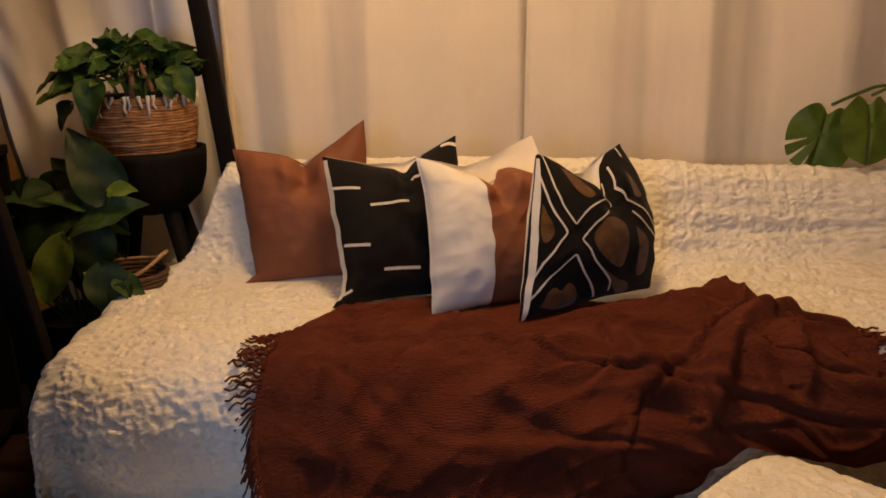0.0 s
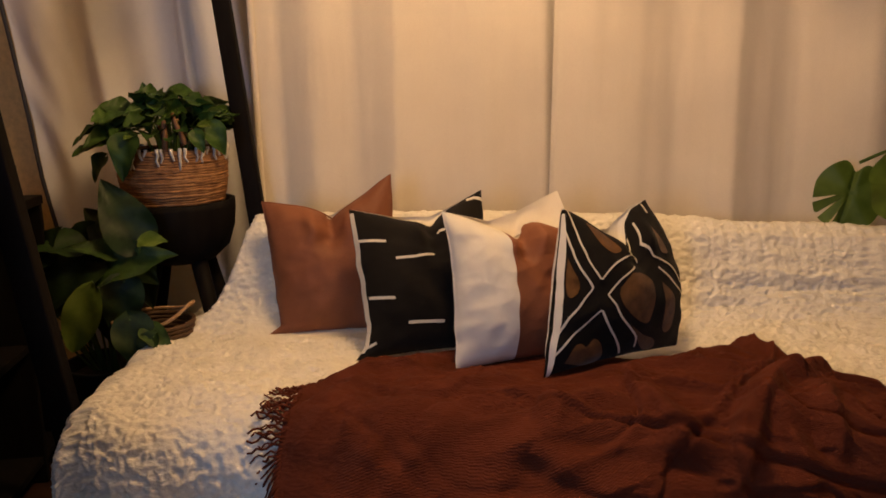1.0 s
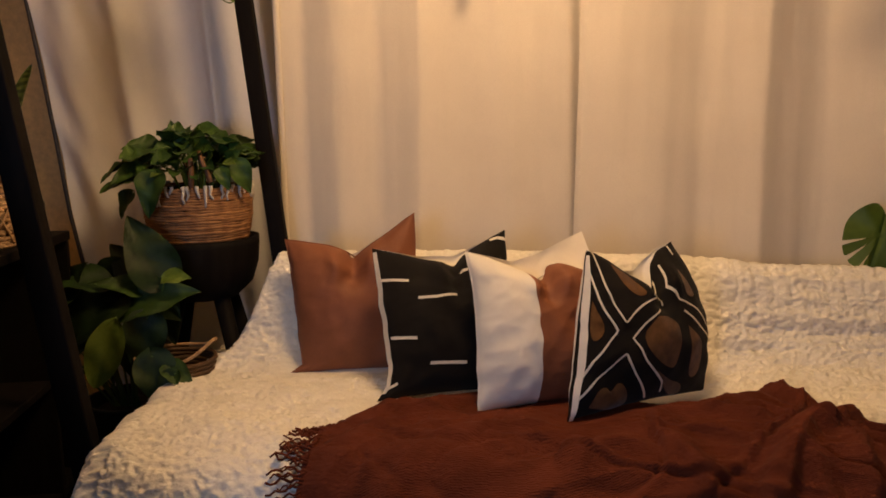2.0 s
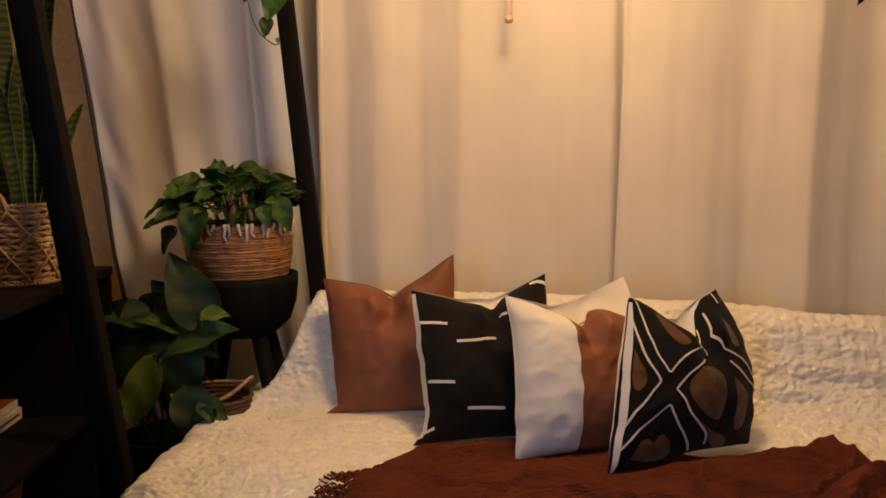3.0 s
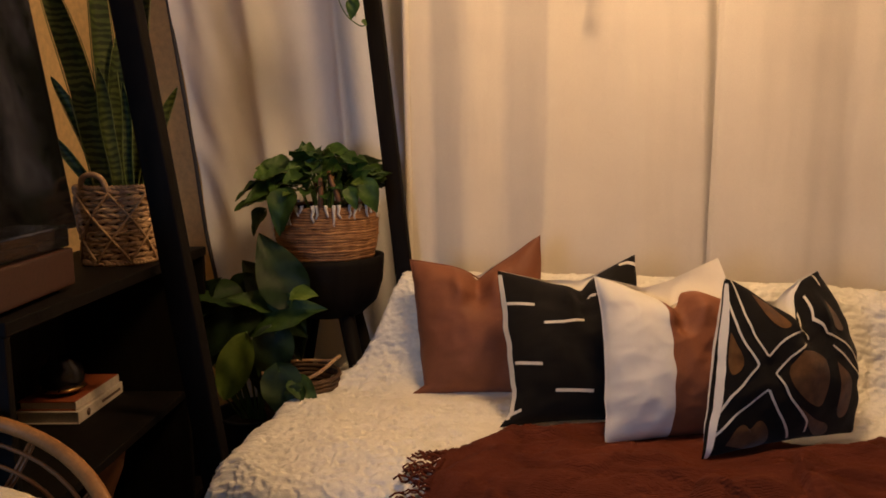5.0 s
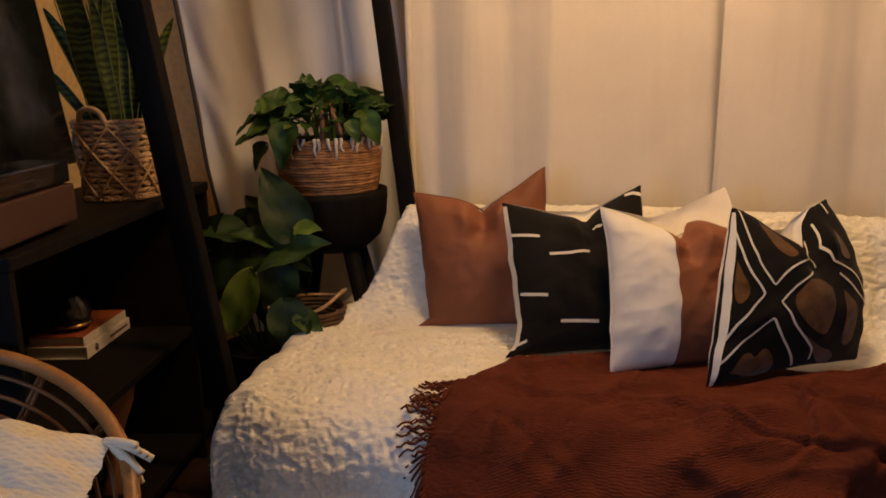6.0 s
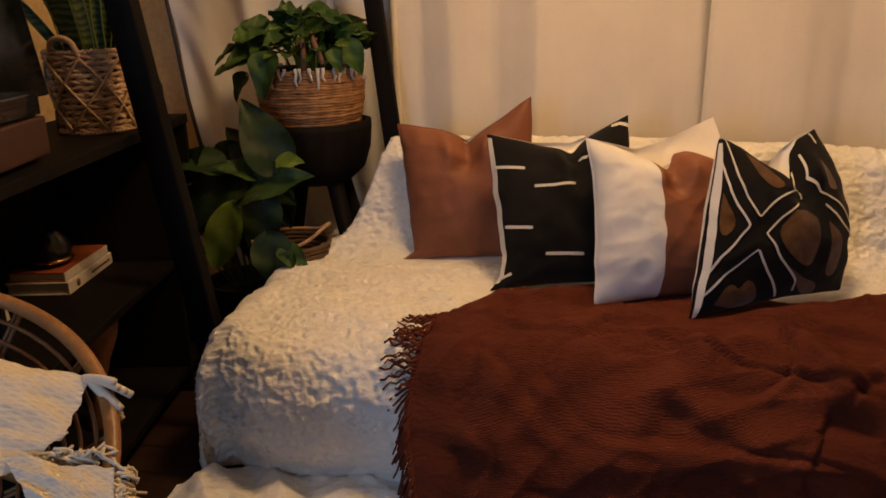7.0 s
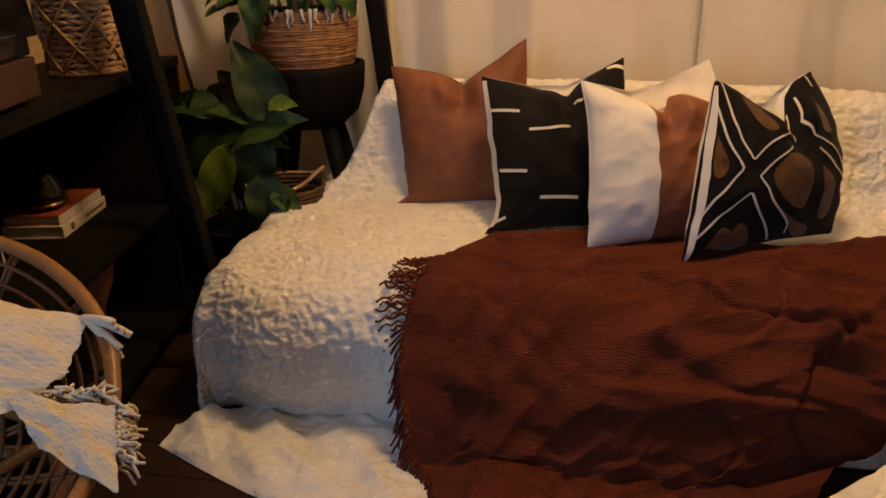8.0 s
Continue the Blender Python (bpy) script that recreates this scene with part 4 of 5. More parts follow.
basket = thing("wicker_basket", "brown coiled wicker basket with white fringed rim", "basket")
part("weave", coil_basket((PX, PY), 0.155, 0.182, 0.78, 0.995, 24, 0.0062, 0.012), WICKER, basket)
part("lining", lathe([(0.05, 0.781), (0.145, 0.783), (0.158, 0.87), (0.172, 0.99), (0.162, 0.99), (0.15, 0.93), (0.05, 0.92)], 36, None, (PX, PY, 0)), SOIL, basket)
rnd = random.Random(11)
for k in range(46):
    a = 2 * math.pi * k / 46 + rnd.uniform(-0.05, 0.05)
    d = rnd.uniform(0.025, 0.075)
    part("fringe_strand", tube([(PX + (0.190 + 0.006 * math.sin(3 * i)) * math.cos(a + 0.02 * i * rnd.uniform(-1, 1)), PY + 0.192 * math.sin(a), 1.008 - d * i / 3) for i in range(4)], 0.0070, 5, None, 0.5), FRINGE, basket)
for a0 in (1.9,):
    part("handle", tube(smoothed([(PX + 0.18 * math.cos(a0 - 0.28), PY + 0.18 * math.sin(a0 - 0.28), 0.98), (PX + 0.185 * math.cos(a0 - 0.2), PY + 0.185 * math.sin(a0 - 0.2), 1.09),
                                  (PX + 0.185 * math.cos(a0 + 0.2), PY + 0.185 * math.sin(a0 + 0.2), 1.10), (PX + 0.18 * math.cos(a0 + 0.28), PY + 0.18 * math.sin(a0 + 0.28), 0.98)]), 0.009, 8), WICKER, basket)

pothos = thing("pothos_plant", "bushy green pothos growing out of the wicker basket", "plant")
rnd = random.Random(21)
for k in range(96):
    a = rnd.uniform(0, 2 * math.pi)
    out = rnd.uniform(0.02, 0.19)
    z = 1.085 + 0.085 * (1 - out / 0.19) * rnd.uniform(0.3, 1.25) + rnd.uniform(-0.04, 0.04)
    at = Vector((PX - 0.03 + 1.15 * out * math.cos(a), PY + out * math.sin(a), z))
    tip = Vector((math.cos(a) + rnd.uniform(-0.5, 0.5), math.sin(a) - 0.3 + rnd.uniform(-0.4, 0.4), rnd.uniform(-0.55, 0.5)))
    nor = Vector((0.5 * math.cos(a) + rnd.uniform(-0.5, 0.5), 0.5 * math.sin(a) - 0.5, rnd.uniform(0.2, 1.0)))
    me = HEART_PALE if k % 11 == 0 else HEARTS[k % 3]
    shared("leaf", me, pothos, facing(at, tip, nor, rnd.uniform(0.5, 0.95)))
    if k % 2 == 0:
        part("stem", tube(smoothed([(PX + 0.3 * out * math.cos(a), PY + 0.3 * out * math.sin(a), 0.95), (PX + 0.6 * out * math.cos(a), PY + 0.6 * out * math.sin(a), z + 0.02), tuple(at)], 2), 0.0025, 5), STEM, pothos)
for at, tip, nor, size in (((-1.20, 2.74, 1.04), (-1, -0.3, -0.25), (0, -0.5, 1), 1.15), ((-1.23, 2.76, 0.98), (-0.7, -0.3, -0.8), (-0.2, -0.8, 0.6), 0.8), ((-1.10, 2.66, 1.05), (-0.2, -0.5, -0.9), (0, -1, 0.4), 1.15),
                           ((-0.90, 2.72, 1.06), (0.5, -0.4, -0.9), (0.3, -1, 0.3), 0.6), ((-0.86, 2.76, 1.08), (0.6, -0.2, -1), (0.4, -1, 0.3), 0.9),
                           ((-1.09, 2.84, 1.13), (-0.2, -0.1, 1), (0.1, -1, 0.2), 0.85), ((-1.05, 2.84, 1.12), (0.35, -0.1, 0.9), (0.1, -1, 0.2), 0.75), ((-0.93, 2.84, 1.11), (1.0, -0.1, 0.25), (0, -0.5, 1), 0.9), ((-0.89, 2.86, 1.12), (1, -0.1, 0.1), (0, -0.4, 1), 0.55)):
    shared("leaf", HEARTS[rnd.randrange(3)], pothos, facing(at, tip, nor, size))
part("woody_stem", tube(smoothed([(-1.0, 2.70, 0.98), (-0.985, 2.68, 1.05), (-0.99, 2.69, 1.10)]), 0.011, 8, None, 0.7), BARK, pothos)
part("woody_stem", tube(smoothed([(-0.93, 2.71, 1.02), (-0.955, 2.70, 1.09), (-0.97, 2.72, 1.12)]), 0.010, 8, None, 0.7), BARK, pothos)


# ---------------------------------------------------------------- floor plant, baskets and vase in the corner
pot = thing("plant_pot", "dark glazed round plant pot standing on the floor", "pot")
part("pot_body", lathe([(0.10, 0.0), (0.13, 0.02), (0.155, 0.16), (0.15, 0.29), (0.155, 0.30), (0.14, 0.30), (0.135, 0.25), (0.02, 0.25)], 36, None, (-1.22, 2.62, 0)), BLACK_METAL, pot)
part("soil", lathe([(0.133, 0.252), (0.12, 0.262), (0.02, 0.266)], 30, None, (-1.22, 2.62, 0), 0.004), SOIL, pot)
floor_plant = thing("floor_plant", "large green leafy plant in the corner, leaf colours darkened for shade", "plant")
# the dark leaves' shade is in their colour; the pale ones keep their own
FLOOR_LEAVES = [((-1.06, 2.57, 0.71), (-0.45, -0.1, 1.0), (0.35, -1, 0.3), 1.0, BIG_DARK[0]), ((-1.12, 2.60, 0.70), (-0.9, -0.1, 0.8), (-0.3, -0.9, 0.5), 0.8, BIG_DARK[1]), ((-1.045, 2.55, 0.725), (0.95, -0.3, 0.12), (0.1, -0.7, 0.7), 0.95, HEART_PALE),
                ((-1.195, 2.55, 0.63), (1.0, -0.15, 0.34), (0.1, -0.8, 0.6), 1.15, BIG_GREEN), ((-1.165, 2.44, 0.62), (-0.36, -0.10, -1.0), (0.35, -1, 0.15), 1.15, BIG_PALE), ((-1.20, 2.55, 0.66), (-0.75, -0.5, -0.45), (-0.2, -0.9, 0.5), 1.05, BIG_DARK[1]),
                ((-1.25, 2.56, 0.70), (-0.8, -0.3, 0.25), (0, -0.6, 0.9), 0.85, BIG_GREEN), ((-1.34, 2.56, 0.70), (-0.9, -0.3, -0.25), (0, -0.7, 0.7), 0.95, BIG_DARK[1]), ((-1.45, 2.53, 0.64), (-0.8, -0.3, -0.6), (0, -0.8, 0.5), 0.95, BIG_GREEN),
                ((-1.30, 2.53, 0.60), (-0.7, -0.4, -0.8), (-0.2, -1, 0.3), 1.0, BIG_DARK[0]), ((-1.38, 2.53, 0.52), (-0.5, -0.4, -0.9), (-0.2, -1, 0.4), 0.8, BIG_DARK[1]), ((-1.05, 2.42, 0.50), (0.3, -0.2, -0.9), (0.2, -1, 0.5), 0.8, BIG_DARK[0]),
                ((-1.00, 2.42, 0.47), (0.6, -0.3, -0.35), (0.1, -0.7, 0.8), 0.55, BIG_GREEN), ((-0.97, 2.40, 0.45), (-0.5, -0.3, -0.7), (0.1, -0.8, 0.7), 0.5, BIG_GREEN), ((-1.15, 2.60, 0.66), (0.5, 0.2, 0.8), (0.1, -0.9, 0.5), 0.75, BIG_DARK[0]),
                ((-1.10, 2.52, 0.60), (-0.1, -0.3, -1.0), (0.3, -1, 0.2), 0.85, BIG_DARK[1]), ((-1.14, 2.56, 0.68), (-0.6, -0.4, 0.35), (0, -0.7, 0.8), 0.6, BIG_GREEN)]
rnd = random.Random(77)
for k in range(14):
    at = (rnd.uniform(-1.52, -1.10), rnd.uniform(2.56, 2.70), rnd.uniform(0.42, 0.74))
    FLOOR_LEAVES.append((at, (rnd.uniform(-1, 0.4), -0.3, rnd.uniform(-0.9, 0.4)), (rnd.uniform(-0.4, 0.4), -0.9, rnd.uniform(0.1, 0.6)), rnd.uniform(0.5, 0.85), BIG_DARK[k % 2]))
for at, tip, nor, size, me in FLOOR_LEAVES:
    shared("leaf", me, floor_plant, facing(at, tip, nor, size))
    part("stem", tube(smoothed([(-1.22 + 0.2 * (at[0] + 1.22), 2.62, 0.26), (-1.22 + 0.5 * (at[0] + 1.22), 2.60, 0.3 + 0.4 * (at[2] - 0.3)), at], 2), 0.0045, 6, None, 0.6), STEM, floor_plant)

small = thing("wicker_basket", "small shallow woven basket with raised handle rim", "basket")
part("weave", coil_basket((-1.03, 2.56), 0.095, 0.125, 0.015, 0.45, 30, 0.0075), DARK_WICKER, small)
part("rim", tube([(-1.03 + 0.128 * math.cos(a), 2.56 + 0.128 * math.sin(a), 0.465 + 0.05 * max(0, math.cos(a)) ** 3) for a in np.linspace(0, 2 * math.pi, 49)[:-1]], 0.006, 8, None, 1.0, True), HYACINTH, small)



# ---------------------------------------------------------------- console with its things; local axes: y along the front, x towards the room
CONSOLE = pose(-1.17, 1.50, 0, 0, 0, 10)
console = thing("console_shelf", "long black wooden console with open shelves along the wall", "console", CONSOLE)
part("top", box(-0.40, 0.0, -0.12, 1.08, 0.85, 0.88), BLACK_WOOD, console, "", False)
part("shelf", box(-0.385, -0.012, -0.09, 0.845, 0.425, 0.45), BLACK_WOOD, console, "", False)
part("bottom", box(-0.385, -0.012, -0.09, 1.05, 0.06, 0.085), BLACK_WOOD, console, "", False)
part("back_panel", box(-0.40, -0.385, -0.12, 1.08, 0.0, 0.85, 0.002), BLACK_WOOD, console, "", False)
for y in (-0.12, 0.845, 1.055):
    part("upright", box(-0.385, -0.004, y, y + 0.022, 0.0, 0.85), BLACK_WOOD, console, "", False)


def on_console(x, y, z, rz=0):
    return CONSOLE @ pose(x, y, z, 0, 0, rz)


tv = thing("television", "large black flat television leaning back on the console", "television", on_console(-0.175, 0.04, 0.88))
LEAN = pose(0, 0, 0.12, 0, -8, 0)
part("screen_case", box(-0.03, 0.0, -0.35, 0.512, 0.0, 0.82, 0.006), BLACK_METAL, tv, "", False).matrix_basis = LEAN
part("screen", box(0.001, 0.004, -0.335, 0.497, 0.015, 0.805, 0.001), SCREEN, tv, "", False).matrix_basis = LEAN
part("foot", box(-0.10, 0.08, 0.20, 0.24, 0.0, 0.012), BLACK_METAL, tv, "", False)
part("foot_post", box(-0.03, 0.0, 0.21, 0.23, 0.012, 0.12), BLACK_METAL, tv, "", False)

speaker = thing("speaker", "small black box loudspeaker at the console's end", "speaker", on_console(-0.15, 0.98, 0.88))
part("cabinet", box(-0.09, 0.09, -0.07, 0.07, 0.0, 0.11, 0.006), BLACK_METAL, speaker, "", False)
part("grille", box(0.091, 0.096, -0.06, 0.06, 0.01, 0.10, 0.002), BLACK_CLOTH, speaker, "", False)

player = thing("record_player", "walnut record player with a closed smoked lid", "record player", on_console(-0.20, 0.03, 0.88, 4))
part("plinth", box(-0.17, 0.17, -0.22, 0.22, 0.012, 0.10, 0.006), WALNUT, player, "", False)
part("lid", box(-0.165, 0.165, -0.215, 0.215, 0.103, 0.155, 0.006), GLASS, player, "clear smoked lid", False)
part("platter", lathe([(0.02, 0.104), (0.14, 0.104), (0.14, 0.112), (0.02, 0.112)], 36), BLACK_METAL, player)
for x, y in ((-0.13, -0.18), (0.13, -0.18), (-0.13, 0.18), (0.13, 0.18)):
    part("foot", lathe([(0.015, 0.0), (0.018, 0.012)], 14, None, (x, y, 0)), BLACK_METAL, player)
part("knob", lathe([(0.012, 0.0), (0.012, 0.01), (0.009, 0.014)], 14, None, (0.12, -0.17, 0.10)), BRASS, player)

# snake plant in its basket
snake_basket = thing("woven_basket", "pale woven basket with crossed cords and two handles", "basket", on_console(-0.135, 0.72, 0.88))
bm = bmesh.new()
for k in range(13):
    z = 0.012 + k * 0.0165
    for half in (0, 1):
        r = 0.094 + 0.016 * k / 12
        tube([((r + 0.004 * math.sin(9 * a + math.pi * (half + k)) + 0.003 * noise.noise((a * 3, k, half))) * math.cos(a), (r + 0.004 * math.sin(9 * a + math.pi * (half + k)) + 0.003 * noise.noise((a * 3, k, half))) * math.sin(a),
               z + 0.004 * math.cos(9 * a + math.pi * half) + 0.002 * noise.noise((a * 5, k, 3))) for a in np.linspace(0, 2 * math.pi, 73)[:-1]], 0.0062, 6, bm, 1.0, True)
part("weave", bm, HYACINTH, snake_basket)
for k in range(7):
    for way in (-1, 1):
        a0 = 2 * math.pi * k / 7
        bm = tube([((0.104 + 0.017 * f) * math.cos(a0 + way * f * 1.35), (0.104 + 0.017 * f) * math.sin(a0 + way * f * 1.35), 0.012 + 0.195 * f) for f in np.linspace(0, 1, 14)], 0.0038, 6)
        part("crossed_cord", bm, HYACINTH, snake_basket)
for z, r in ((0.222, 0.112), (0.006, 0.098)):
    part("rim", tube([((r + 0.002 * math.sin(60 * a)) * math.cos(a), (r + 0.002 * math.sin(60 * a)) * math.sin(a), z + 0.002 * math.cos(60 * a)) for a in np.linspace(0, 2 * math.pi, 181)[:-1]], 0.0065, 6, None, 1.0, True), HYACINTH, snake_basket)
for a0 in (-1.75, 1.4):
    part("handle", tube(smoothed([(0.112 * math.cos(a0 - 0.4), 0.112 * math.sin(a0 - 0.4), 0.21), (0.118 * math.cos(a0 - 0.25), 0.118 * math.sin(a0 - 0.25), 0.26), (0.118 * math.cos(a0 + 0.25), 0.118 * math.sin(a0 + 0.25), 0.26), (0.112 * math.cos(a0 + 0.4), 0.112 * math.sin(a0 + 0.4), 0.21)]), 0.008, 8), HYACINTH, snake_basket)
part("soil", lathe([(0.03, 0.006), (0.085, 0.008), (0.10, 0.18), (0.03, 0.185)], 30), SOIL, snake_basket)

snake = thing("snake_plant", "tall upright snake plant with banded sword leaves", "plant", on_console(-0.135, 0.72, 0.88))
rnd = random.Random(8)
for k, (dx, dy, fan, length, wide) in enumerate(((-0.020, -0.02, -0.14, 0.68, 0.098), (0.015, 0.0, -0.055, 0.82, 0.106), (0.045, 0.03, 0.075, 0.72, 0.076), (0.06, 0.03, 0.12, 0.33, 0.045), (-0.045, -0.02, -0.18, 0.25, 0.042),
                                              (0.05, -0.02, 0.0, 0.34, 0.035), (0.02, -0.035, -0.035, 0.38, 0.05), (0.0, 0.02, 0.03, 0.50, 0.07), (-0.04, 0.03, -0.13, 0.36, 0.05))):
    top_x, top_y = 0.92 * fan, 0.39 * fan
    base, head = Vector((dx, dy, 0.18)), Vector((dx + top_x, dy + top_y, 0.18 + length))
    spin = rnd.uniform(-0.6, 0.6)

    def blade(u, v, inner=1.0):
        side = (v * 2 - 1)
        w = wide * (0.55 + 0.75 * u - 0.3 * u * u) * (1 - u ** 4.5) ** 0.8 * inner
        p = base.lerp(head, u) + Vector((top_x, top_y, 0.0)) * (u * u - u) * 0.5
        a = spin + 0.5 * u * math.sin(k * 2.0)
        across = Vector((math.cos(a + 0.4), math.sin(a + 0.4), 0.0))
        out = Vector((math.sin(a + 0.4), -math.cos(a + 0.4), 0.0))
        return p + across * side * w / 2 - out * 0.3 * w * (1 - side * side) + out * 0.006 * math.sin(u * 9 + k)

    bl = part("leaf", sheet(lambda u, v: blade(u, v, 0.9), 22, 6), SNAKE, snake)
    for edge in (0.0, 1.0):
        part("margin", tube([blade(u, edge) for u in np.linspace(0, 0.985, 20)], 0.0022, 5, None, 0.5), SNAKE_EDGE, bl, "pale yellow leaf margin")

# shelf with books, jar, card and bin
for k, (z, w, d, cover_m, turn) in enumerate(((0.45, 0.30, 0.18, COVER_WHITE, 1), (0.487, 0.28, 0.165, COVER_RED, 0))):
    book = thing("book", ("large pale hardcover book lying on the shelf", "orange-red hardcover book lying on a pale one")[k], "book", on_console(-0.295, 0.68, z, turn), "books on the shelf")
    h = 0.036 if k == 0 else 0.026
    part("page_block", box(-d / 2 + 0.006, d / 2 - 0.004, -w / 2 + 0.006, w / 2 - 0.006, 0.003, h - 0.003, 0.001), PAPER, book, "", False)
    part("cover_top", box(-d / 2, d / 2, -w / 2, w / 2, h - 0.003, h, 0.001), cover_m, book, "", False)
    part("cover_bottom", box(-d / 2, d / 2, -w / 2, w / 2, 0, 0.003, 0.001), cover_m, book, "", False)
    part("spine", box(d / 2 - 0.003, d / 2 + 0.002, -w / 2, w / 2, 0.001, h - 0.001, 0.001), COVER_WHITE, book, "", False)
    if k == 0:
        part("emblem", lathe([(0.011, 0), (0.011, 0.001)], 20), INK, book).matrix_basis = Matrix.Translation((d / 2 + 0.002, -0.09, h / 2)) @ pose(0, 0, 0, 0, 90, 0)
        part("title_bar", box(d / 2 + 0.002, d / 2 + 0.003, 0.0, 0.13, h / 2 - 0.004, h / 2 + 0.004, 0), INK, book, "", False)
jar = thing("candle_jar", "dark smoked glass jar with a brass band", "jar", on_console(-0.285, 0.62, 0.513))
part("glass", lathe([(0.03, 0.0), (0.052, 0.012), (0.062, 0.045), (0.055, 0.078), (0.035, 0.098), (0.036, 0.105), (0.03, 0.10), (0.05, 0.075), (0.056, 0.045), (0.046, 0.016), (0.02, 0.006)], 32), GLASS, jar)
part("band", tube([(0.057 * math.cos(a), 0.057 * math.sin(a), 0.02) for a in np.linspace(0, 2 * math.pi, 33)[:-1]], 0.005, 6, None, 1.0, True), BRASS, jar)
card = thing("greeting_card", "cream standing card with lines of small writing", "card", on_console(-0.29, 0.22, 0.45, -8) @ pose(0, 0, 0, 0, -9, 0))
part("sheet", box(-0.002, 0.002, -0.11, 0.13, 0.0, 0.235, 0.001), PAPER, card, "", False)
part("sheet", box(-0.045, -0.041, -0.11, 0.13, 0.0, 0.225, 0.001), PAPER, card, "", False)
for k in range(4):
    part("writing_bar", box(0.0022, 0.003, 0.0, 0.10 - 0.015 * (k % 2), 0.10 + k * 0.014, 0.104 + k * 0.014, 0), INK, card, "", False)
bin_ = thing("plant_pot", "round brown clay pot on a narrow foot, open top", "pot", on_console(-0.13, 0.47, 0.085))
part("wall", lathe([(0.050, 0.0), (0.052, 0.012), (0.030, 0.05), (0.026, 0.14), (0.040, 0.19), (0.068, 0.26), (0.080, 0.325), (0.073, 0.325), (0.060, 0.26), (0.02, 0.22)], 40), TERRACOTTA, bin_)

# ---------------------------------------------------------------- monstera beside the sofa
def monstera(size, slits, bend):
    """A round leaf, star-shaped from its middle, cut by slits towards the midrib."""
    bm, rings, n = bmesh.new(), [], 160
    for k in range(9):
        f = k / 8
        row = []
        for i in range(n):
            a = 2 * math.pi * i / n
            r = 0.5 * (1 + 0.10 * math.cos(a)) * (1 - 0.34 * math.exp(-((a - math.pi) / 0.22) ** 2))
            for at, depth, wide in slits:
                d = math.atan2(math.sin(a - at), math.cos(a - at))
                r *= 1 - depth * math.exp(-(d / wide) ** 6)
            x, y = f * r * math.sin(a) * 0.92, f * r * math.cos(a)
            row.append(bm.verts.new((x * size, (y + 0.42) * size, size * (-bend * (y * y + 0.6 * x * x) + 0.035 * math.sin(6 * a) * f * f - 0.04 * math.exp(-(x / 0.03) ** 2)))))
        rings.append(row)
    for a, b in zip(rings, rings[1:]):
        for i in range(n):
            bm.faces.new((a[i], a[(i + 1) % n], b[(i + 1) % n], b[i]))
    bmesh.ops.remove_doubles(bm, verts=bm.verts[:], dist=1e-6)
    return bm


mon = thing("monstera_plant", "green monstera with slit leaves reaching over the sofa back", "plant")
ob = part("leaf", monstera(0.25, ((0.28, 0.45, 0.032), (0.70, 0.60, 0.040), (1.12, 0.62, 0.034)), 0.25), MONSTERA, mon)
ob.matrix_basis = facing((1.345, 2.86, 0.90), (-0.30, -0.12, -1), (-0.15, -1, 0.25))
ob = part("leaf", monstera(0.24, ((1.5, 0.30, 0.030),), 0.3), MONSTERA, mon)
ob.matrix_basis = facing((1.45, 2.80, 0.935), (-0.05, -0.25, -1), (0.25, -0.9, 0.5))
part("stem", tube(smoothed([(1.345, 2.86, 0.90), (1.42, 2.87, 0.93), (1.55, 2.9, 0.97), (1.80, 2.93, 0.9), (2.05, 2.95, 0.5), (2.1, 2.97, 0.3)]), 0.006, 7), STEM, mon)
part("stem", tube(smoothed([(1.45, 2.80, 0.935), (1.50, 2.84, 0.945), (1.60, 2.88, 0.98), (1.85, 2.94, 0.95), (2.1, 2.95, 0.5), (2.12, 2.97, 0.3)]), 0.006, 7), STEM, mon)

vase = thing("floor_vase", "tall tan stoneware bottle vase with a narrow neck", "vase")
part("vase_body", lathe([(0.05, 0.0), (0.074, 0.02), (0.08, 0.12), (0.076, 0.24), (0.066, 0.33), (0.048, 0.40), (0.03, 0.44), (0.026, 0.465), (0.036, 0.49), (0.038, 0.51), (0.026, 0.525), (0.018, 0.52), (0.016, 0.45)], 36, None, (0, 0, 0), 0.004), VASE, vase)
part("neck_ring", tube([(0.034 * math.cos(a), 0.034 * math.sin(a), 0.455) for a in np.linspace(0, 2 * math.pi, 25)[:-1]], 0.006, 6, None, 1.0, True), BARK, vase)
vase.matrix_basis = on_console(-0.17, 0.945, 0.085)


# ---------------------------------------------------------------- rattan chair with a cream throw
CHAIR = Matrix.Translation((0.01, 0.076, 1.185)) @ Matrix.Scale(0.86, 4) @ Matrix.Translation((-0.01, -0.076, -1.185))
CC, CN, CR = Vector((-1.33, 1.13, 0.41)), Vector((0.26, -0.43, 0.86)).normalized(), 0.461
CU = CN.cross(Vector((0, 0, 1))).normalized()
CV = CN.cross(CU)


def bowl(f, a, lift=0.0):
    """A point of the chair's woven bowl: f from its middle to the rim."""
    return CC + (CU * math.cos(a) + CV * math.sin(a)) * CR * f - CN * (0.20 * (1 - f * f) - lift)


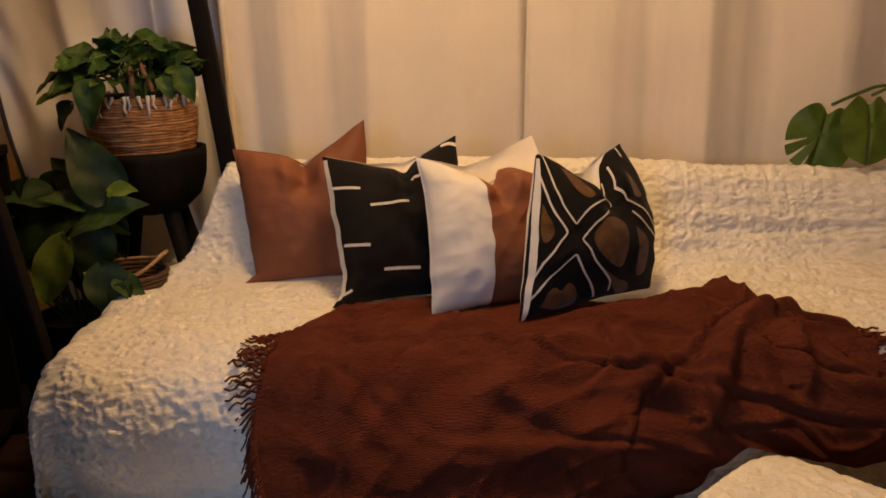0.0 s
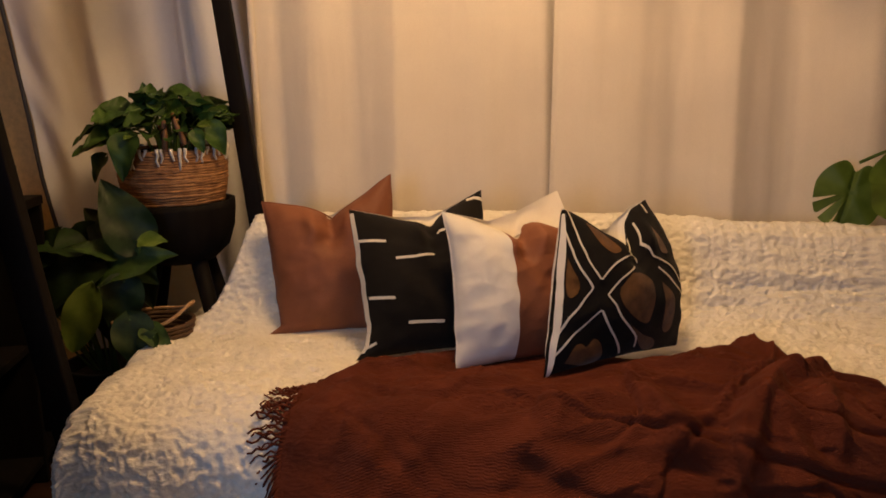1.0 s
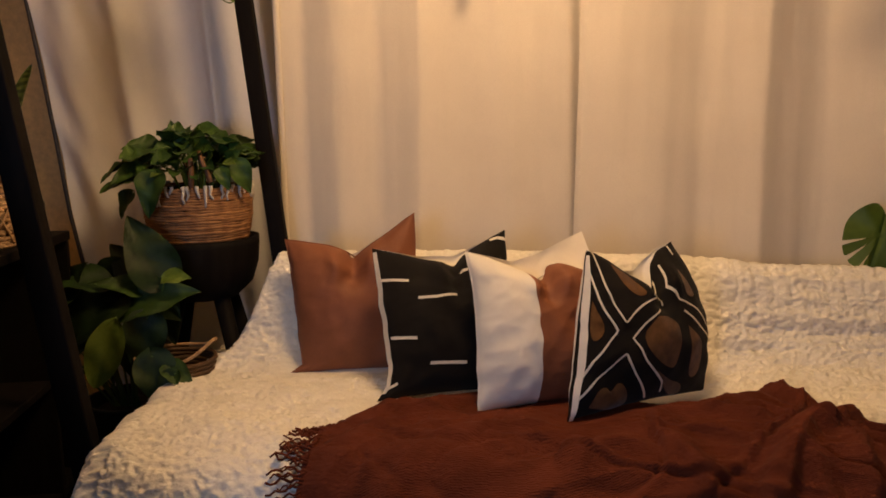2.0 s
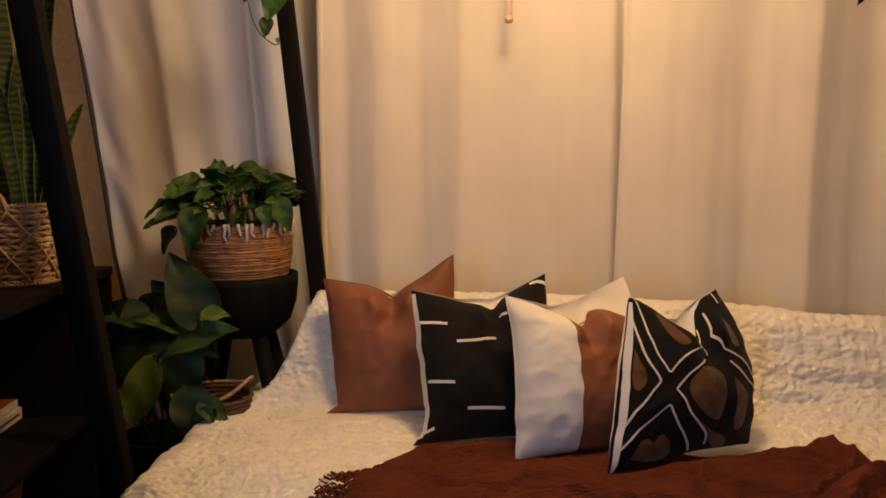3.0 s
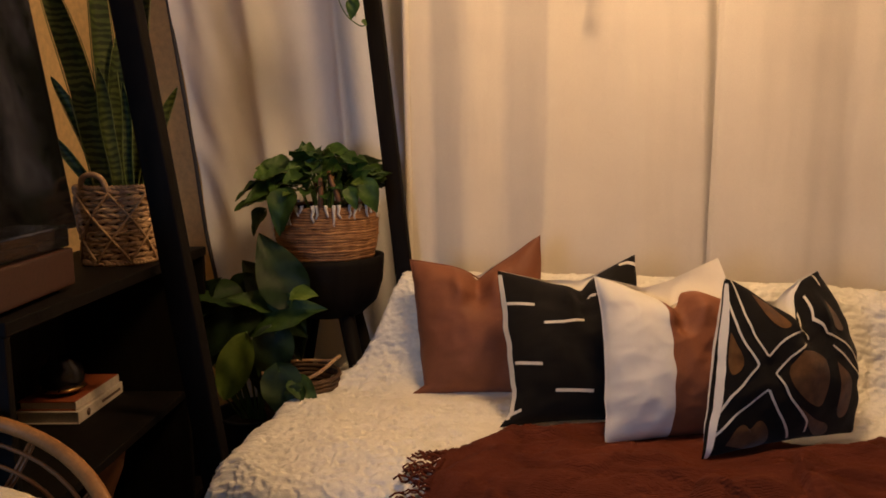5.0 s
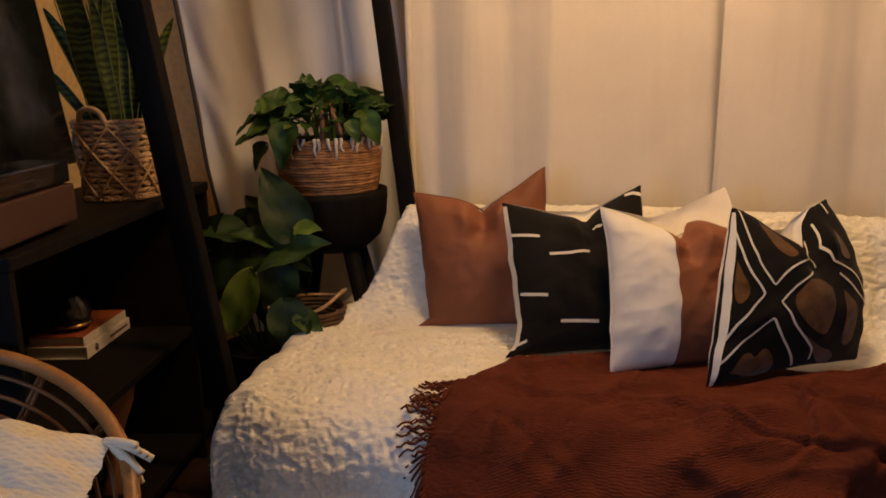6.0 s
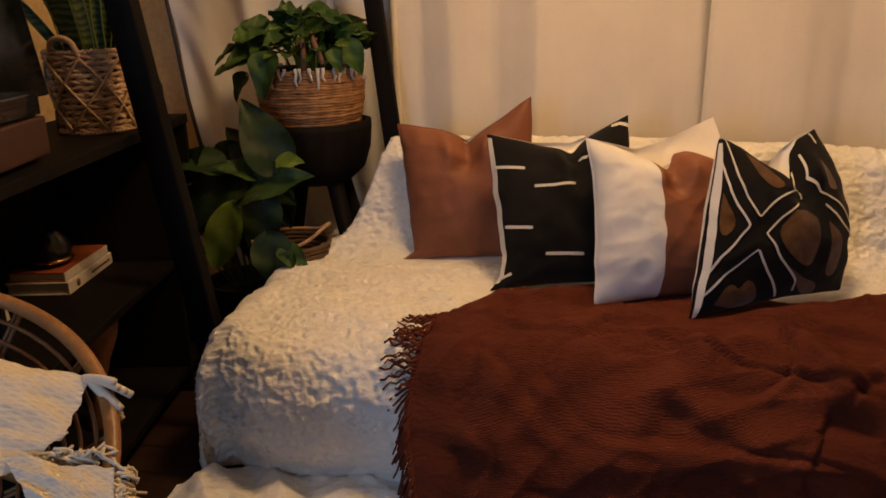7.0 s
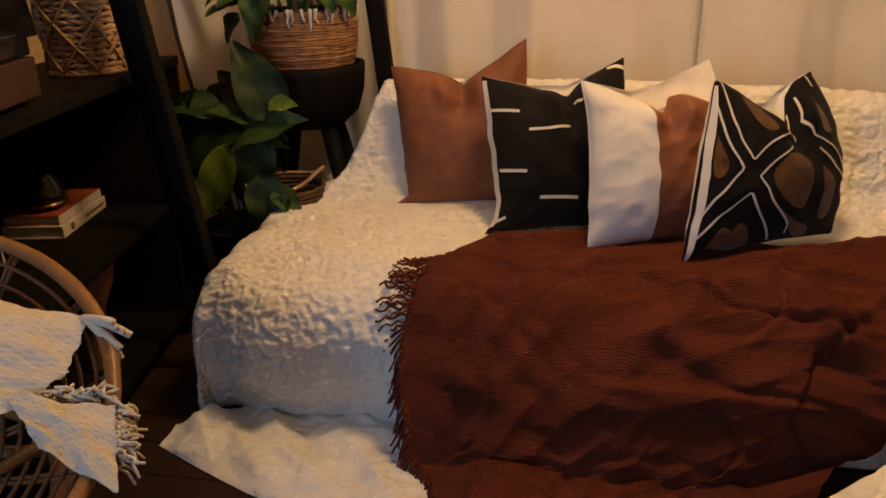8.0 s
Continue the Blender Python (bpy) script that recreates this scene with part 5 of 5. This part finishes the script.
chair = thing("rattan_chair", "round honey-coloured rattan bowl chair with open cane rings", "chair", CHAIR)
part("hoop", tube([bowl(1, a) for a in np.linspace(0, 2 * math.pi, 73)[:-1]], 0.0165, 10, None, 1.0, True), RATTAN, chair)
for f in (0.22, 0.32, 0.42, 0.50, 0.58, 0.65, 0.72, 0.79, 0.86, 0.93):
    part("cane_ring", tube([bowl(f, a) for a in np.linspace(0, 2 * math.pi, 57)[:-1]], 0.0048, 6, None, 1.0, True), DARK_RATTAN, chair)
for k in range(14):
    a = 2 * math.pi * k / 14
    for d in (-0.012, 0.012):
        part("spoke", tube([bowl(f, a + d / max(0.3, f), -0.008) for f in np.linspace(0.18, 0.99, 10)], 0.0045, 6), DARK_RATTAN, chair)
BASE = CC + Vector((0.02, 0.0, -0.26))
part("base_ring", tube([BASE + Vector((0.31 * math.cos(a), 0.31 * math.sin(a), 0.10 * math.sin(a))) for a in np.linspace(0, 2 * math.pi, 49)[:-1]], 0.015, 8, None, 1.0, True), RATTAN, chair)
for k in range(4):
    a = math.pi / 4 + k * math.pi / 2
    low = Vector((BASE.x + 0.36 * math.cos(a), BASE.y + 0.36 * math.sin(a), -0.193))
    part("leg", tube([bowl(0.78, -a + 0.6, -0.01), BASE + Vector((0.31 * math.cos(a), 0.31 * math.sin(a), 0.10 * math.sin(a))), low], 0.014, 8), RATTAN, chair)

spread_throw = thing("chair_throw", "cream chunky knit throw with tassels draped over the chair", "blanket", CHAIR)
KNIT = YARN


def knit(corners, nu, nv, sag, rows=26):
    a, b, c, d = [Vector(p) for p in corners]
    n = ((b - a).cross(d - a)).normalized()
    if n.z < 0:
        n = -n

    def at(u, v):
        p = a.lerp(b, u).lerp(d.lerp(c, u), v)
        w = 0.016 * noise.noise((u * 3.1, v * 3.7, sag * 9)) + 0.004 * noise.noise((u * 7, v * 8, 2 + sag))
        stitch = 0.0022 * abs(math.sin(v * rows * math.pi)) + 0.0012 * math.sin(u * 46 + (round(v * rows) % 2) * math.pi)
        edge = 0.006 * noise.noise((u * 6, v * 6, 11))
        return p + n * (0.03 + w + stitch + sag * math.sin(math.pi * u) * math.sin(math.pi * v)) + (b - a).normalized() * edge
    return sheet(at, nu, nv)


part("upper_fold", knit([(-1.36, 1.25, 0.46), (-1.02, 1.325, 0.385), (-1.025, 1.452, 0.462), (-1.30, 1.43, 0.505)], 90, 70, 0.03), KNIT, spread_throw)
part("lower_fold", knit([(-1.40, 1.12, 0.40), (-1.08, 1.235, 0.36), (-1.01, 1.345, 0.395), (-1.38, 1.30, 0.47)], 90, 60, 0.02), KNIT, spread_throw)
part("hanging_flap", knit([(-0.985, 1.185, 0.325), (-0.825, 1.165, 0.262), (-0.895, 1.295, 0.355), (-1.10, 1.26, 0.388)], 90, 70, 0.012), KNIT, spread_throw)
rnd = random.Random(31)
for k in range(7):
    o = Vector((-1.03, 1.435, 0.49))
    d = Vector((0.95, rnd.uniform(-0.35, 0.25), 0.25 - 0.13 * k)).normalized()
    pts = [o + d * 0.10 * i / 5 + Vector((0, 0, -0.012 * (i / 5) ** 2 * (1 + k * 0.25))) for i in range(6)]
    part("tassel", tube(pts, 0.0075, 7, None, 1.1), KNIT, spread_throw)
for k in range(60):
    f = k / 59
    o = Vector((-0.90, 1.30, 0.385)).lerp(Vector((-0.822, 1.165, 0.29)), f) if k < 38 else Vector((-0.93, 1.315, 0.40)).lerp(Vector((-1.06, 1.27, 0.40)), (k - 38) / 21)
    d = Vector((rnd.uniform(0.3, 1.0), rnd.uniform(-0.2, 0.6), rnd.uniform(-0.6, 0.3))).normalized()
    size = rnd.uniform(0.03, 0.055)
    pts = [o + Vector((rnd.uniform(-0.01, 0.01), 0, rnd.uniform(-0.01, 0.01))) + d * size * i / 5 + Vector((0.006 * math.sin(i * 1.9 + k), 0.006 * math.cos(i * 1.3 + k), -0.02 * (i / 5) ** 2)) for i in range(6)]
    part("tassel", tube(pts, 0.0042, 5, None, 0.7), KNIT, spread_throw)
